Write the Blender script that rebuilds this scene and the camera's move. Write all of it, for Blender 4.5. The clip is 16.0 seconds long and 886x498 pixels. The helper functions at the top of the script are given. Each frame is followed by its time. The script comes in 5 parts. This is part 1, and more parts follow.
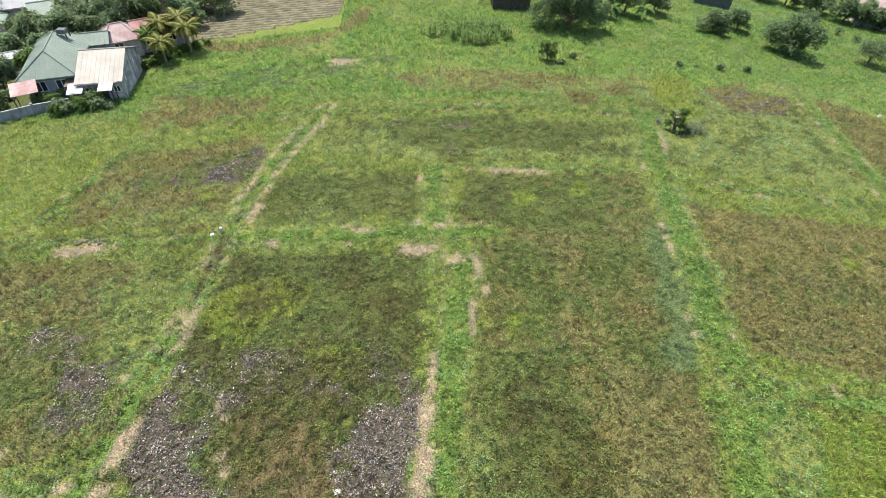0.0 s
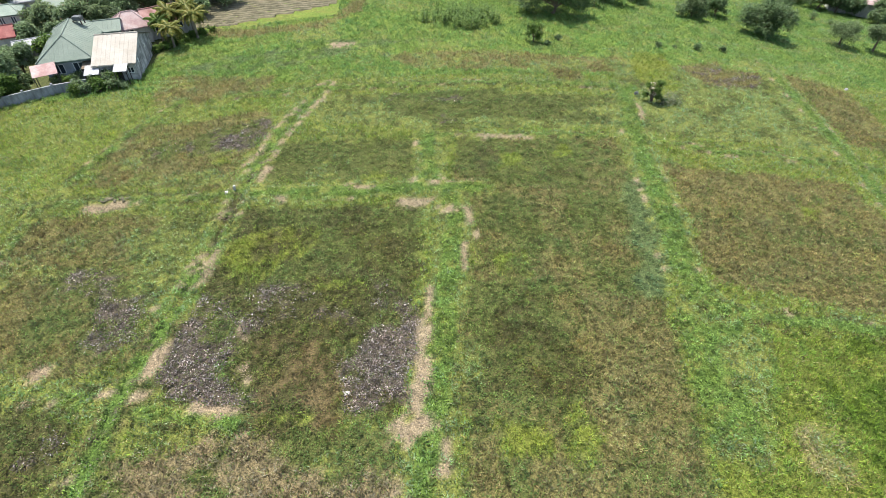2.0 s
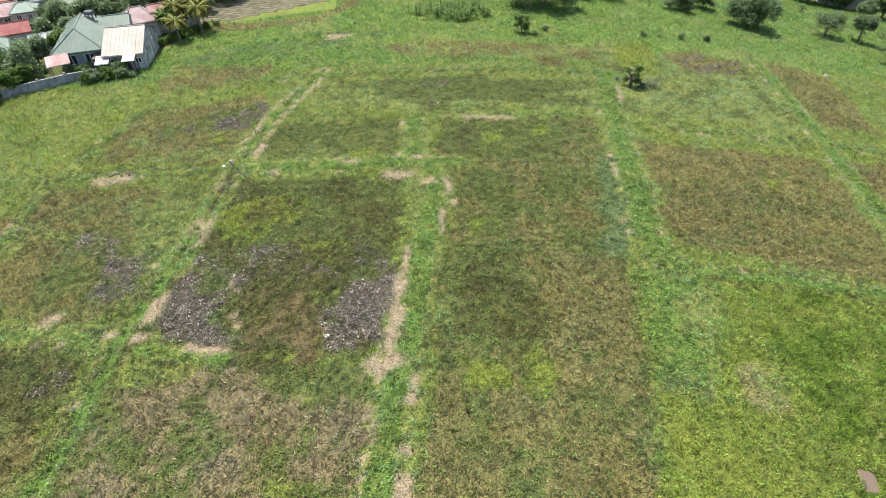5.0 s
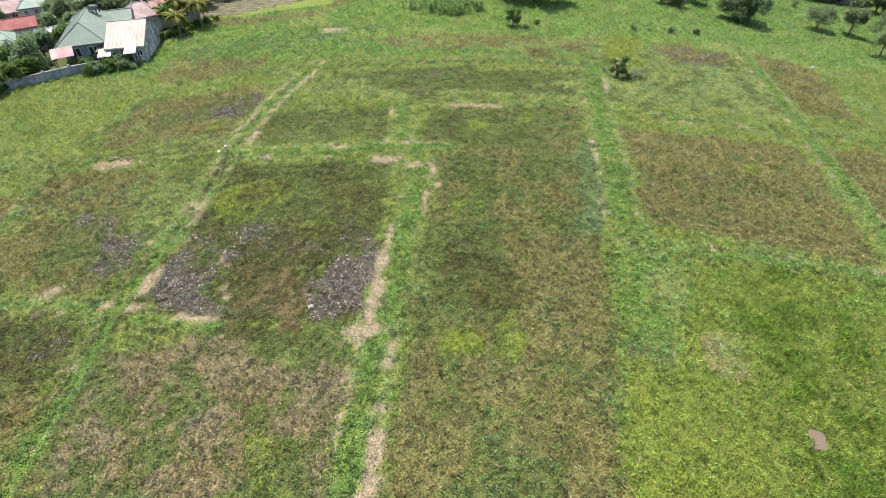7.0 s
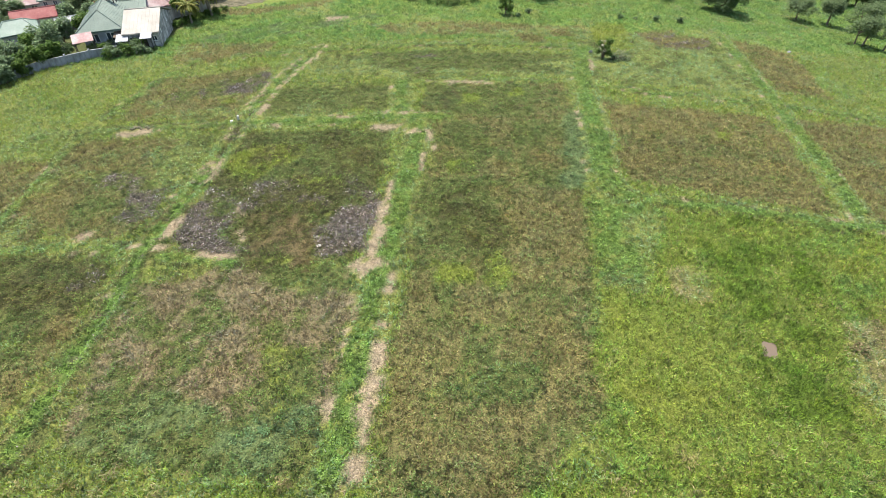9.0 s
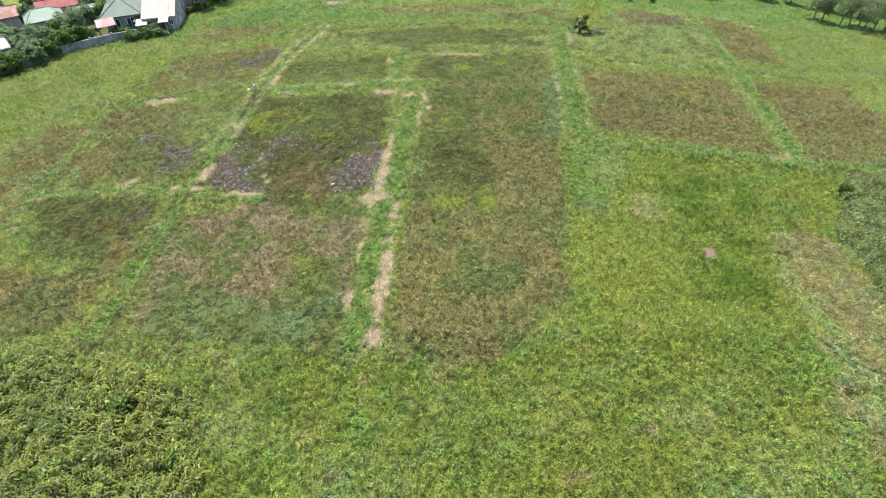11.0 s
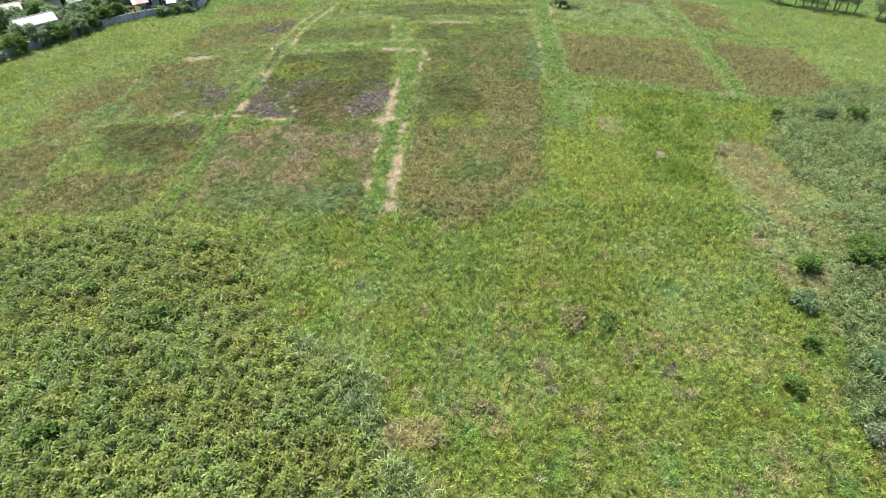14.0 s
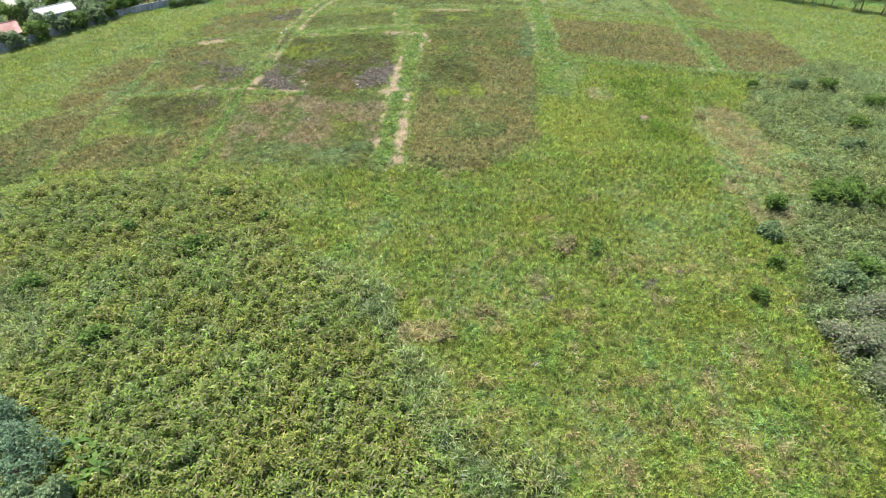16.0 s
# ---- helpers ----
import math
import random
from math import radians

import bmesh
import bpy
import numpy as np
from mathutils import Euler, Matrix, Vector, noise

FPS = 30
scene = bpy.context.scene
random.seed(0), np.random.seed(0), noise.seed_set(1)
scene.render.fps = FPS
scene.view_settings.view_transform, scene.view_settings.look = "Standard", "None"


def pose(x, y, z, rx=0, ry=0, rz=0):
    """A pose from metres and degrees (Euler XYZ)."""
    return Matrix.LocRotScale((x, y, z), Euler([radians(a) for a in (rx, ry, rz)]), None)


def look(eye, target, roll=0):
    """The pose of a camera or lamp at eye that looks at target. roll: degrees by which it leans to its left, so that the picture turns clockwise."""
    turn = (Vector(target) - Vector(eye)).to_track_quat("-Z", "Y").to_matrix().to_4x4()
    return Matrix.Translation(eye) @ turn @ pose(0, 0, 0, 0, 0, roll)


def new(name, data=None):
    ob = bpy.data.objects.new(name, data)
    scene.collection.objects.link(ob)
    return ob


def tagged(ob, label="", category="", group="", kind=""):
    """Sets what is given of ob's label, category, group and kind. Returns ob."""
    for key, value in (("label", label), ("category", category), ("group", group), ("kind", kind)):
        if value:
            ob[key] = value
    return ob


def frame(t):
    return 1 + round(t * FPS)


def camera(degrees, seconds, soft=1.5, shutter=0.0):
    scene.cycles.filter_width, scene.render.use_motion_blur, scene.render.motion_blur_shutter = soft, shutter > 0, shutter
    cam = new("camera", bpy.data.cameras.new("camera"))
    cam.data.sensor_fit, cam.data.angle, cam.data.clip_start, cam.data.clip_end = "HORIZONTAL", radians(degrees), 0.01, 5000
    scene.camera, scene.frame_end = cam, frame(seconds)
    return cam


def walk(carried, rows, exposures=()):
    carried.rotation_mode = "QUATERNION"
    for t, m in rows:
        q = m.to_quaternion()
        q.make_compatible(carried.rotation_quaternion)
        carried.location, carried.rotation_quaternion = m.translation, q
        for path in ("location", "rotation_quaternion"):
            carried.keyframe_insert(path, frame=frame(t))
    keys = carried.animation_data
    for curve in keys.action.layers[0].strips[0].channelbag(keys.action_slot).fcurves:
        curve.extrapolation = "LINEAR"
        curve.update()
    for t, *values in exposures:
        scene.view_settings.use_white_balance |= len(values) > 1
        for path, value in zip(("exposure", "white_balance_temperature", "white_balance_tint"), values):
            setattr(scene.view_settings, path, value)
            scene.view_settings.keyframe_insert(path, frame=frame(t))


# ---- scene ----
LENS, SECONDS = 77.1, 16.0
cam = camera(LENS, SECONDS, soft=0.55)


def aim(x, y, z, down, turn, lean):
    """Camera pose: place, degrees below the horizon, degrees to the left, lean."""
    return pose(x, y, z, 90 - down, 0, turn) @ pose(0, 0, 0, 0, 0, lean)


PATH = [
    (0, 0.00, 0.00, 28.05, 43.67, 0.01, 0.69),
    (0.5, 0.14, -1.20, 28.33, 43.94, 0.09, 0.55),
    (1, 0.17, -2.67, 28.15, 43.70, 0.05, 0.37),
    (1.5, 0.20, -4.26, 28.00, 43.47, 0.08, 0.15),
    (2, 0.22, -5.80, 27.86, 43.32, -0.41, 0.04),
    (2.5, -0.47, -6.99, 27.60, 43.03, -0.95, -0.14),
    (3, -1.02, -7.90, 27.49, 42.89, -0.85, -0.34),
    (3.5, -0.56, -8.62, 27.52, 42.77, 0.01, -0.12),
    (4, 0.62, -9.27, 27.62, 42.78, 0.25, -0.58),
    (6.5, 4.25, -11.72, 27.69, 42.76, 1.87, -1.49),
    (7, 4.54, -12.63, 27.66, 42.72, 1.92, -1.62),
    (7.5, 4.76, -13.81, 27.58, 42.53, 1.99, -1.69),
    (8, 4.82, -15.21, 27.32, 42.29, 1.93, -1.71),
    (8.5, 4.91, -16.84, 27.11, 42.08, 1.98, -1.79),
    (9, 4.97, -18.71, 26.98, 41.91, 1.89, -1.86),
    (11.5, 4.95, -29.97, 27.92, 42.16, 1.18, -2.74),
    (12, 4.80, -32.25, 27.58, 41.92, 0.99, -2.64),
    (12.5, 4.68, -34.61, 27.14, 41.49, 0.77, -2.72),
    (13, 4.60, -36.94, 26.85, 41.10, 0.67, -2.80),
    (13.5, 4.40, -39.12, 26.65, 40.85, 0.56, -2.74),
    (14, 4.22, -41.22, 26.42, 40.65, 0.50, -2.73),
    (14.5, 4.07, -43.22, 26.00, 40.28, 0.49, -2.83),
    (15, 3.92, -45.06, 25.60, 40.01, 0.28, -2.93),
    (15.5, 3.74, -46.53, 25.39, 39.83, 0.11, -2.93),
    (16, 3.39, -47.74, 25.21, 39.72, -0.08, -2.74),
]
walk(cam, [(row[0], aim(*row[1:])) for row in PATH], exposures=[(0.0, 1.05), (6.5, 1.1), (12.0, 1.2), (16.0, 1.29)])

# ---- light ----
SUN_DIR = Vector((-0.19, 0.30, 0.935)).normalized()
sun = new("sun", bpy.data.lights.new("sun", "SUN"))
sun.data.energy, sun.data.angle, sun.data.color = 3.9, radians(0.55), (1.0, 0.96, 0.88)
sun.matrix_world = look(SUN_DIR * 60, (0, 0, 0))
world = bpy.data.worlds.new("sky")
scene.world = world
world.use_nodes = True
sky = world.node_tree.nodes.new("ShaderNodeTexSky")
sky.sky_type, sky.sun_disc = "NISHITA", False
sky.sun_elevation = math.asin(SUN_DIR.z)
sky.sun_rotation = math.atan2(SUN_DIR.x, SUN_DIR.y)
sky.dust_density, sky.air_density = 2.5, 1.2
world.node_tree.links.new(sky.outputs[0], world.node_tree.nodes["Background"].inputs[0])
world.node_tree.nodes["Background"].inputs[1].default_value = 0.145

# ---- materials ----
def material(name):
    m = bpy.data.materials.new(name)
    m.use_nodes = True
    nt = m.node_tree
    return m, nt, nt.nodes["Principled BSDF"]


def node(nt, kind, **inputs):
    n = nt.nodes.new(kind)
    for key, value in inputs.items():
        n.inputs[key.replace("_", " ")].default_value = value
    return n


def noise_node(nt, scale, detail=4.0, rough=0.6):
    co = nt.nodes.new("ShaderNodeTexCoord")
    n = node(nt, "ShaderNodeTexNoise", Scale=scale, Detail=detail, Roughness=rough)
    nt.links.new(co.outputs["Object"], n.inputs["Vector"])
    return n


def ramp(nt, source, stops):
    r = nt.nodes.new("ShaderNodeValToRGB")
    el = r.color_ramp.elements
    while len(el) < len(stops):
        el.new(0.5)
    for e, (p, c) in zip(el, stops):
        e.position, e.color = p, (*c, 1)
    nt.links.new(source, r.inputs[0])
    return r


def mix(nt, how, fac, a, b):
    m = nt.nodes.new("ShaderNodeMix")
    m.data_type, m.blend_type = "RGBA", how
    for sock, v in ((m.inputs[0], fac), (m.inputs[6], a), (m.inputs[7], b)):
        if isinstance(v, (int, float)):
            sock.default_value = v
        elif isinstance(v, tuple):
            sock.default_value = (*v, 1)
        else:
            nt.links.new(v, sock)
    return m.outputs[2]


def bump(nt, bsdf, height, strength, distance):
    b = nt.nodes.new("ShaderNodeBump")
    b.inputs["Strength"].default_value, b.inputs["Distance"].default_value = strength, distance
    nt.links.new(height, b.inputs["Height"])
    nt.links.new(b.outputs[0], bsdf.inputs["Normal"])


def plain(name, c1, c2, scale, rough=0.8, metal=0.0, fine=40.0, relief=0.02):
    """A surface in two tones with coarse stains and fine grain."""
    m, nt, bsdf = material(name)
    coarse, grain = noise_node(nt, scale), noise_node(nt, fine, 2.0)
    base = ramp(nt, coarse.outputs[0], [(0.35, c1), (0.68, c2)])
    speck = ramp(nt, grain.outputs[0], [(0.3, (0.72, 0.72, 0.72)), (0.7, (1.15, 1.15, 1.15))])
    nt.links.new(mix(nt, "MULTIPLY", 0.6, base.outputs[0], speck.outputs[0]), bsdf.inputs["Base Color"])
    bsdf.inputs["Roughness"].default_value, bsdf.inputs["Metallic"].default_value = rough, metal
    bsdf.inputs["Specular IOR Level"].default_value = 0.2
    bump(nt, bsdf, grain.outputs[0], 0.4, relief)
    return m


def leafy(name, through_light=0.35, rough=0.55):
    """Leaves: each blade's own colour, light passing through it."""
    m, nt, bsdf = material(name)
    tint = nt.nodes.new("ShaderNodeAttribute")
    tint.attribute_name = "tint"
    spots = noise_node(nt, 6.0, 3.0)
    shade = ramp(nt, spots.outputs[0], [(0.25, (0.8, 0.8, 0.8)), (0.75, (1.18, 1.18, 1.18))])
    col = mix(nt, "MULTIPLY", 1.0, tint.outputs[0], shade.outputs[0])
    nt.links.new(col, bsdf.inputs["Base Color"])
    bsdf.inputs["Roughness"].default_value = rough
    bsdf.inputs["Specular IOR Level"].default_value = 0.22
    glow = nt.nodes.new("ShaderNodeBsdfTranslucent")
    nt.links.new(col, glow.inputs["Color"])
    both = nt.nodes.new("ShaderNodeMixShader")
    both.inputs[0].default_value = through_light
    out = nt.nodes["Material Output"]
    nt.links.new(bsdf.outputs[0], both.inputs[1])
    nt.links.new(glow.outputs[0], both.inputs[2])
    nt.links.new(both.outputs[0], out.inputs["Surface"])
    return m


def soil_material():
    m, nt, bsdf = material("field_soil")
    tint = nt.nodes.new("ShaderNodeAttribute")
    tint.attribute_name = "tint"
    clod, grain, broad = noise_node(nt, 2.3, 5.0, 0.7), noise_node(nt, 11.0, 4.0, 0.7), noise_node(nt, 0.35, 3.0)
    a = ramp(nt, clod.outputs[0], [(0.3, (0.62, 0.64, 0.6)), (0.7, (1.3, 1.28, 1.2))])
    b = ramp(nt, grain.outputs[0], [(0.38, (0.32, 0.34, 0.32)), (0.62, (1.6, 1.56, 1.45))])
    c = ramp(nt, broad.outputs[0], [(0.3, (0.85, 0.9, 0.85)), (0.7, (1.15, 1.1, 1.05))])
    col = mix(nt, "MULTIPLY", 0.8, tint.outputs[0], a.outputs[0])
    col = mix(nt, "MULTIPLY", 0.9, col, b.outputs[0])
    col = mix(nt, "MULTIPLY", 0.8, col, c.outputs[0])
    nt.links.new(col, bsdf.inputs["Base Color"])
    bsdf.inputs["Roughness"].default_value = 0.95
    bsdf.inputs["Specular IOR Level"].default_value = 0.1
    bump(nt, bsdf, grain.outputs[0], 0.7, 0.08)
    return m


def wall_material(name, c1, c2, stain):
    """Rendered block wall with dark weather streaks running down."""
    m, nt, bsdf = material(name)
    patches, grain = noise_node(nt, 0.9, 5.0, 0.7), noise_node(nt, 14.0, 3.0)
    co = nt.nodes.new("ShaderNodeTexCoord")
    squeeze = nt.nodes.new("ShaderNodeMapping")
    squeeze.inputs["Scale"].default_value = (1.6, 1.6, 0.45)
    streaks = node(nt, "ShaderNodeTexNoise", Scale=1.2, Detail=4.0, Roughness=0.7)
    nt.links.new(co.outputs["Object"], squeeze.inputs[0])
    nt.links.new(squeeze.outputs[0], streaks.inputs["Vector"])
    base = ramp(nt, patches.outputs[0], [(0.35, c1), (0.65, c2)])
    dirt = ramp(nt, streaks.outputs[0], [(0.42, (0, 0, 0)), (0.8, (1, 1, 1))])
    col = mix(nt, "MIX", dirt.outputs[0], base.outputs[0], stain)
    nt.links.new(col, bsdf.inputs["Base Color"])
    bsdf.inputs["Roughness"].default_value = 0.9
    bump(nt, bsdf, grain.outputs[0], 0.5, 0.02)
    return m


SOIL = soil_material()
LEAF = leafy("leaves", 0.42, 0.65)
BLADE = leafy("grass_blades", 0.4, 0.6)
GLOSSY_LEAF = leafy("glossy_leaves", 0.45, 0.5)
LITTER = leafy("dead_leaves", 0.1, 0.7)
BARK = plain("bark", (0.10, 0.075, 0.05), (0.2, 0.16, 0.12), 3.0, 0.95, fine=25)
PALM_BARK = plain("palm_bark", (0.16, 0.13, 0.1), (0.27, 0.23, 0.18), 2.0, 0.9, fine=18)
GREEN_ROOF = plain("green_painted_roof", (0.155, 0.19, 0.155), (0.19, 0.225, 0.185), 0.8, 0.75, fine=9)
PALE_GREEN_ROOF = plain("pale_green_roof", (0.20, 0.25, 0.20), (0.26, 0.30, 0.25), 0.7, 0.75, fine=9)
WHITE_ROOF = plain("whitish_roof", (0.30, 0.27, 0.225), (0.37, 0.345, 0.30), 0.6, 0.75, fine=8)
PINK_ROOF = plain("faded_pink_roof", (0.26, 0.155, 0.145), (0.40, 0.33, 0.31), 0.7, 0.75, fine=8)
RUST_ROOF = plain("rusted_red_roof", (0.20, 0.09, 0.07), (0.36, 0.22, 0.20), 0.7, 0.7, fine=8)
RED_ROOF = plain("red_roof", (0.21, 0.06, 0.055), (0.29, 0.12, 0.105), 0.8, 0.75, fine=8)
ORANGE_ROOF = plain("orange_roof", (0.36, 0.12, 0.08), (0.44, 0.2, 0.13), 0.8, 0.75, fine=8)
SHEET = plain("bright_metal_sheet", (0.30, 0.30, 0.30), (0.38, 0.38, 0.385), 1.2, 0.75, fine=10)
BLOCK_WALL = wall_material("weathered_block_wall", (0.13, 0.13, 0.135), (0.50, 0.49, 0.48), (0.05, 0.05, 0.05))
GREY_WALL = wall_material("grey_rendered_wall", (0.24, 0.27, 0.29), (0.31, 0.34, 0.36), (0.16, 0.175, 0.185))
PALE_WALL = wall_material("pale_rendered_wall", (0.40, 0.39, 0.36), (0.50, 0.49, 0.45), (0.26, 0.25, 0.23))
FENCE_WALL = wall_material("fence_wall_render", (0.20, 0.21, 0.22), (0.29, 0.30, 0.31), (0.10, 0.10, 0.10))
TRIM = plain("dark_green_trim", (0.06, 0.10, 0.08), (0.09, 0.14, 0.11), 2.0, 0.6)
FRAME_PAINT = plain("white_frame_paint", (0.66, 0.66, 0.64), (0.78, 0.78, 0.76), 3.0, 0.5)
DARK_WOOD = plain("dark_wood", (0.05, 0.045, 0.04), (0.11, 0.09, 0.075), 2.0, 0.8)
STONE = plain("pale_stone", (0.28, 0.27, 0.25), (0.42, 0.40, 0.37), 2.0, 0.85, fine=15)
WHITEWASH = plain("weathered_whitewash", (0.46, 0.44, 0.40), (0.58, 0.56, 0.52), 4.0, 0.85, fine=20)
TILLED = plain("tilled_soil", (0.10, 0.092, 0.056), (0.19, 0.165, 0.105), 0.9, 0.95, fine=6, relief=0.06)
GLASS, _nt, _b = material("window_glass")
_b.inputs["Base Color"].default_value = (0.03, 0.04, 0.05, 1)
_b.inputs["Roughness"].default_value = 0.08
WATER, _nt, _b = material("muddy_water")
_b.inputs["Base Color"].default_value = (0.115, 0.085, 0.06, 1)
_b.inputs["Roughness"].default_value = 0.5
_b.inputs["Specular IOR Level"].default_value = 0.2
BLADE_STALK = plain("maize_stalk", (0.11, 0.17, 0.05), (0.16, 0.21, 0.07), 2.0, 0.7)
TANK = plain("dark_tank", (0.07, 0.08, 0.08), (0.11, 0.12, 0.12), 2.0, 0.5)

# ---- the lie of the land and what grows where ----
HILL = [((0, 1), -1.966), ((0, 2), -2.324), ((0, 3), -0.78), ((0, 4), -0.676), ((1, 0), -1.928), ((1, 1), -1.808), ((1, 2), -1.524),
        ((1, 3), -0.77), ((2, 0), -5.762), ((2, 1), -1.5), ((2, 2), -1.114), ((3, 0), -2.222), ((3, 1), -1.157), ((4, 0), -1.795)]


def hill(x, y):
    u, v = np.tanh(x / 74.25), np.tanh((y - 13.2) / 90.75)
    return sum(c * u ** i * v ** j for (i, j), c in HILL)


def lattice(x, y, size, seed):
    """Smooth value noise from 0 to 1 with cells of that size."""
    table = np.random.RandomState(seed).rand(257, 257)
    fx, fy = np.asarray(x) / size + 1000.5, np.asarray(y) / size + 1000.5
    ix, iy = np.floor(fx).astype(int), np.floor(fy).astype(int)
    a, b = fx - ix, fy - iy
    a, b = a * a * (3 - 2 * a), b * b * (3 - 2 * b)
    ix, iy = ix % 256, iy % 256
    return (table[ix, iy] * (1 - a) + table[ix + 1, iy] * a) * (1 - b) + (table[ix, iy + 1] * (1 - a) + table[ix + 1, iy + 1] * a) * b


def cloudy(x, y, size, seed):
    return 0.55 * lattice(x, y, size, seed) + 0.3 * lattice(x, y, size / 2.1, seed + 1) + 0.15 * lattice(x, y, size / 4.3, seed + 2)


def inside(poly, x, y):
    hit = np.zeros(x.shape, bool)
    p = np.array(poly, float)
    if not len(x) or x.max() < p[:, 0].min() or x.min() > p[:, 0].max() or y.max() < p[:, 1].min() or y.min() > p[:, 1].max():
        return hit
    box = np.nonzero((x >= p[:, 0].min()) & (x <= p[:, 0].max()) & (y >= p[:, 1].min()) & (y <= p[:, 1].max()))[0]
    if not len(box):
        return hit
    px, py, odd = x[box], y[box], np.zeros(len(box), bool)
    for (x1, y1), (x2, y2) in zip(p, np.roll(p, -1, axis=0)):
        if y1 != y2:
            odd ^= ((y1 > py) != (y2 > py)) & (px < (x2 - x1) * (py - y1) / (y2 - y1) + x1)
    hit[box] = odd
    return hit


def off_line(line, x, y):
    """Distance to a line of points, for places within 4 m of it."""
    best = np.full(x.shape, 99.0)
    for (x1, y1), (x2, y2) in zip(line, line[1:]):
        near = np.nonzero((x > min(x1, x2) - 4) & (x < max(x1, x2) + 4) & (y > min(y1, y2) - 4) & (y < max(y1, y2) + 4))[0]
        if not len(near):
            continue
        px, py, dx, dy = x[near], y[near], x2 - x1, y2 - y1
        t = np.clip(((px - x1) * dx + (py - y1) * dy) / (dx * dx + dy * dy), 0, 1)
        best[near] = np.minimum(best[near], np.hypot(px - x1 - t * dx, py - y1 - t * dy))
    return best


LUSH, LIGHT, RED, DULL, DEAD, STRAW, BROAD, CREEP, BANK, FAR, DEEP, BLUE, REED, TAN, YARD, UMBER, PINK, BROWN, LIME = range(19)

PLOTS = []


def plot(first, second, share, outline):
    """A patch: what grows in it, what is mixed in, the share of that, its outline."""
    PLOTS.append((first, second, share, outline))


plot(RED, LIGHT, 0.60, [(-40, 22), (-32, 23), (-26, 11), (-37, 10)])
plot(RED, LIGHT, 0.38, [(-31.5, 27.5), (-18, 28), (-18.3, 19), (-19.5, 13), (-25.5, 13), (-31, 17)])
plot(DULL, RED, 0.40, [(-27, 22), (-20, 22.5), (-19.6, 14), (-25.5, 14)])
plot(LIGHT, DULL, 0.35, [(-20.8, 28), (-17.6, 28), (-17.8, 18.4), (-19, 17.8), (-22, 23)])
plot(LIGHT, RED, 0.58, [(-30, 41), (-16.5, 45), (-17.5, 31.5), (-29.5, 31.5)])
plot(RED, LIGHT, 0.45, [(-31, 53), (-18, 53), (-19, 48.5), (-29, 46)])
plot(DULL, UMBER, 0.45, [(-15.6, 28.8), (-1.2, 28.8), (-1.4, 17), (-2.6, 9.6), (-14.2, 10.8), (-15.8, 12), (-15.6, 20)])
plot(DULL, RED, 0.30, [(-37, 9), (-32.5, 9.5), (-31.6, 0.5), (-36, 0)])
plot(DULL, RED, 0.40, [(1.6, 39.8), (17.6, 40.8), (15.8, 22), (14.6, 9.4), (1.6, 8), (1.2, 16), (3, 26), (2, 33)])
plot(UMBER, DULL, 0.72, [(3, 39), (15, 39.6), (13, 33), (4, 32)])
plot(UMBER, DULL, 0.62, [(2.4, 21), (9.4, 21), (10, 15), (8.4, 10.8), (1.8, 11)])
plot(RED, DULL, 0.40, [(1.6, 9), (14.7, 9.4), (13.6, 4), (12.8, -2), (9.8, -5), (7.1, -7.6), (0.8, -7), (1, 2)])
plot(RED, DULL, 0.30, [(21, 36.8), (39.2, 36.4), (36.6, 17.8), (29, 19.4), (20, 21.6)])
plot(RED, LIGHT, 0.25, [(41.8, 36.2), (54.6, 36.7), (52.6, 22), (46.4, 16.8), (39.6, 17.6)])
plot(RED, DULL, 0.30, [(46.3, 64.8), (53.5, 60.6), (50.2, 43.4), (43.6, 44.4)])
plot(DULL, LIGHT, 0.30, [(-14.4, 38.6), (-2.3, 39.6), (-1.9, 33), (-14.6, 32.2)])
plot(LIGHT, DULL, 0.45, [(-11.6, 48.3), (20.4, 51), (19.2, 43.5), (-1.9, 41.5), (-12, 42.5)])
plot(DULL, RED, 0.15, [(-4.8, 45.8), (10.9, 50.6), (19.2, 49.5), (10.3, 44.1)])
plot(RED, LIGHT, 0.50, [(-8, 60.1), (9.4, 62.3), (23.2, 63), (31, 62), (23.2, 58), (-3, 55.8)])
plot(LIGHT, DULL, 0.42, [(21.6, 62), (44, 63.5), (41.4, 42), (21.2, 43)])
plot(RED, DEAD, 0.40, [(31, 63.3), (43, 63.5), (40, 57.8), (32.6, 57)])
plot(DEAD, DULL, 0.35, [(-22.4, 19), (-18.9, 19.2), (-18.6, 15.2), (-22, 15)])
plot(DEAD, DULL, 0.55, [(-23.6, 39.6), (-17.9, 42.5), (-18, 38.2), (-22.1, 36.6)])
plot(DEAD, DULL, 0.55, [(-25.4, 21.5), (-21.6, 22), (-21.8, 19), (-25.4, 19)])
plot(DEAD, RED, 0.82, [(-5.2, 5.2), (-2.6, 5.6), (-2.4, 3.4), (-4.4, 3.2)])
plot(LIGHT, DULL, 0.40, [(1.6, 15.6), (3, 15), (3, 13), (1.6, 13)])
plot(TAN, RED, 0.50, [(9.4, 10.6), (11.4, 10.4), (11.2, 8.2), (9.2, 8.4)])
plot(BLUE, FAR, 0.45, [(-30, 55), (-15.4, 64), (0.8, 65), (-9.7, 61.3), (-15.3, 56.2), (-24, 54)])
plot(LUSH, CREEP, 0.30, [(14.9, 9.5), (16.4, 22), (18.4, 19), (36, 16.5), (46, 16), (34, 4), (30, -8), (12, -8), (13.4, 3)])
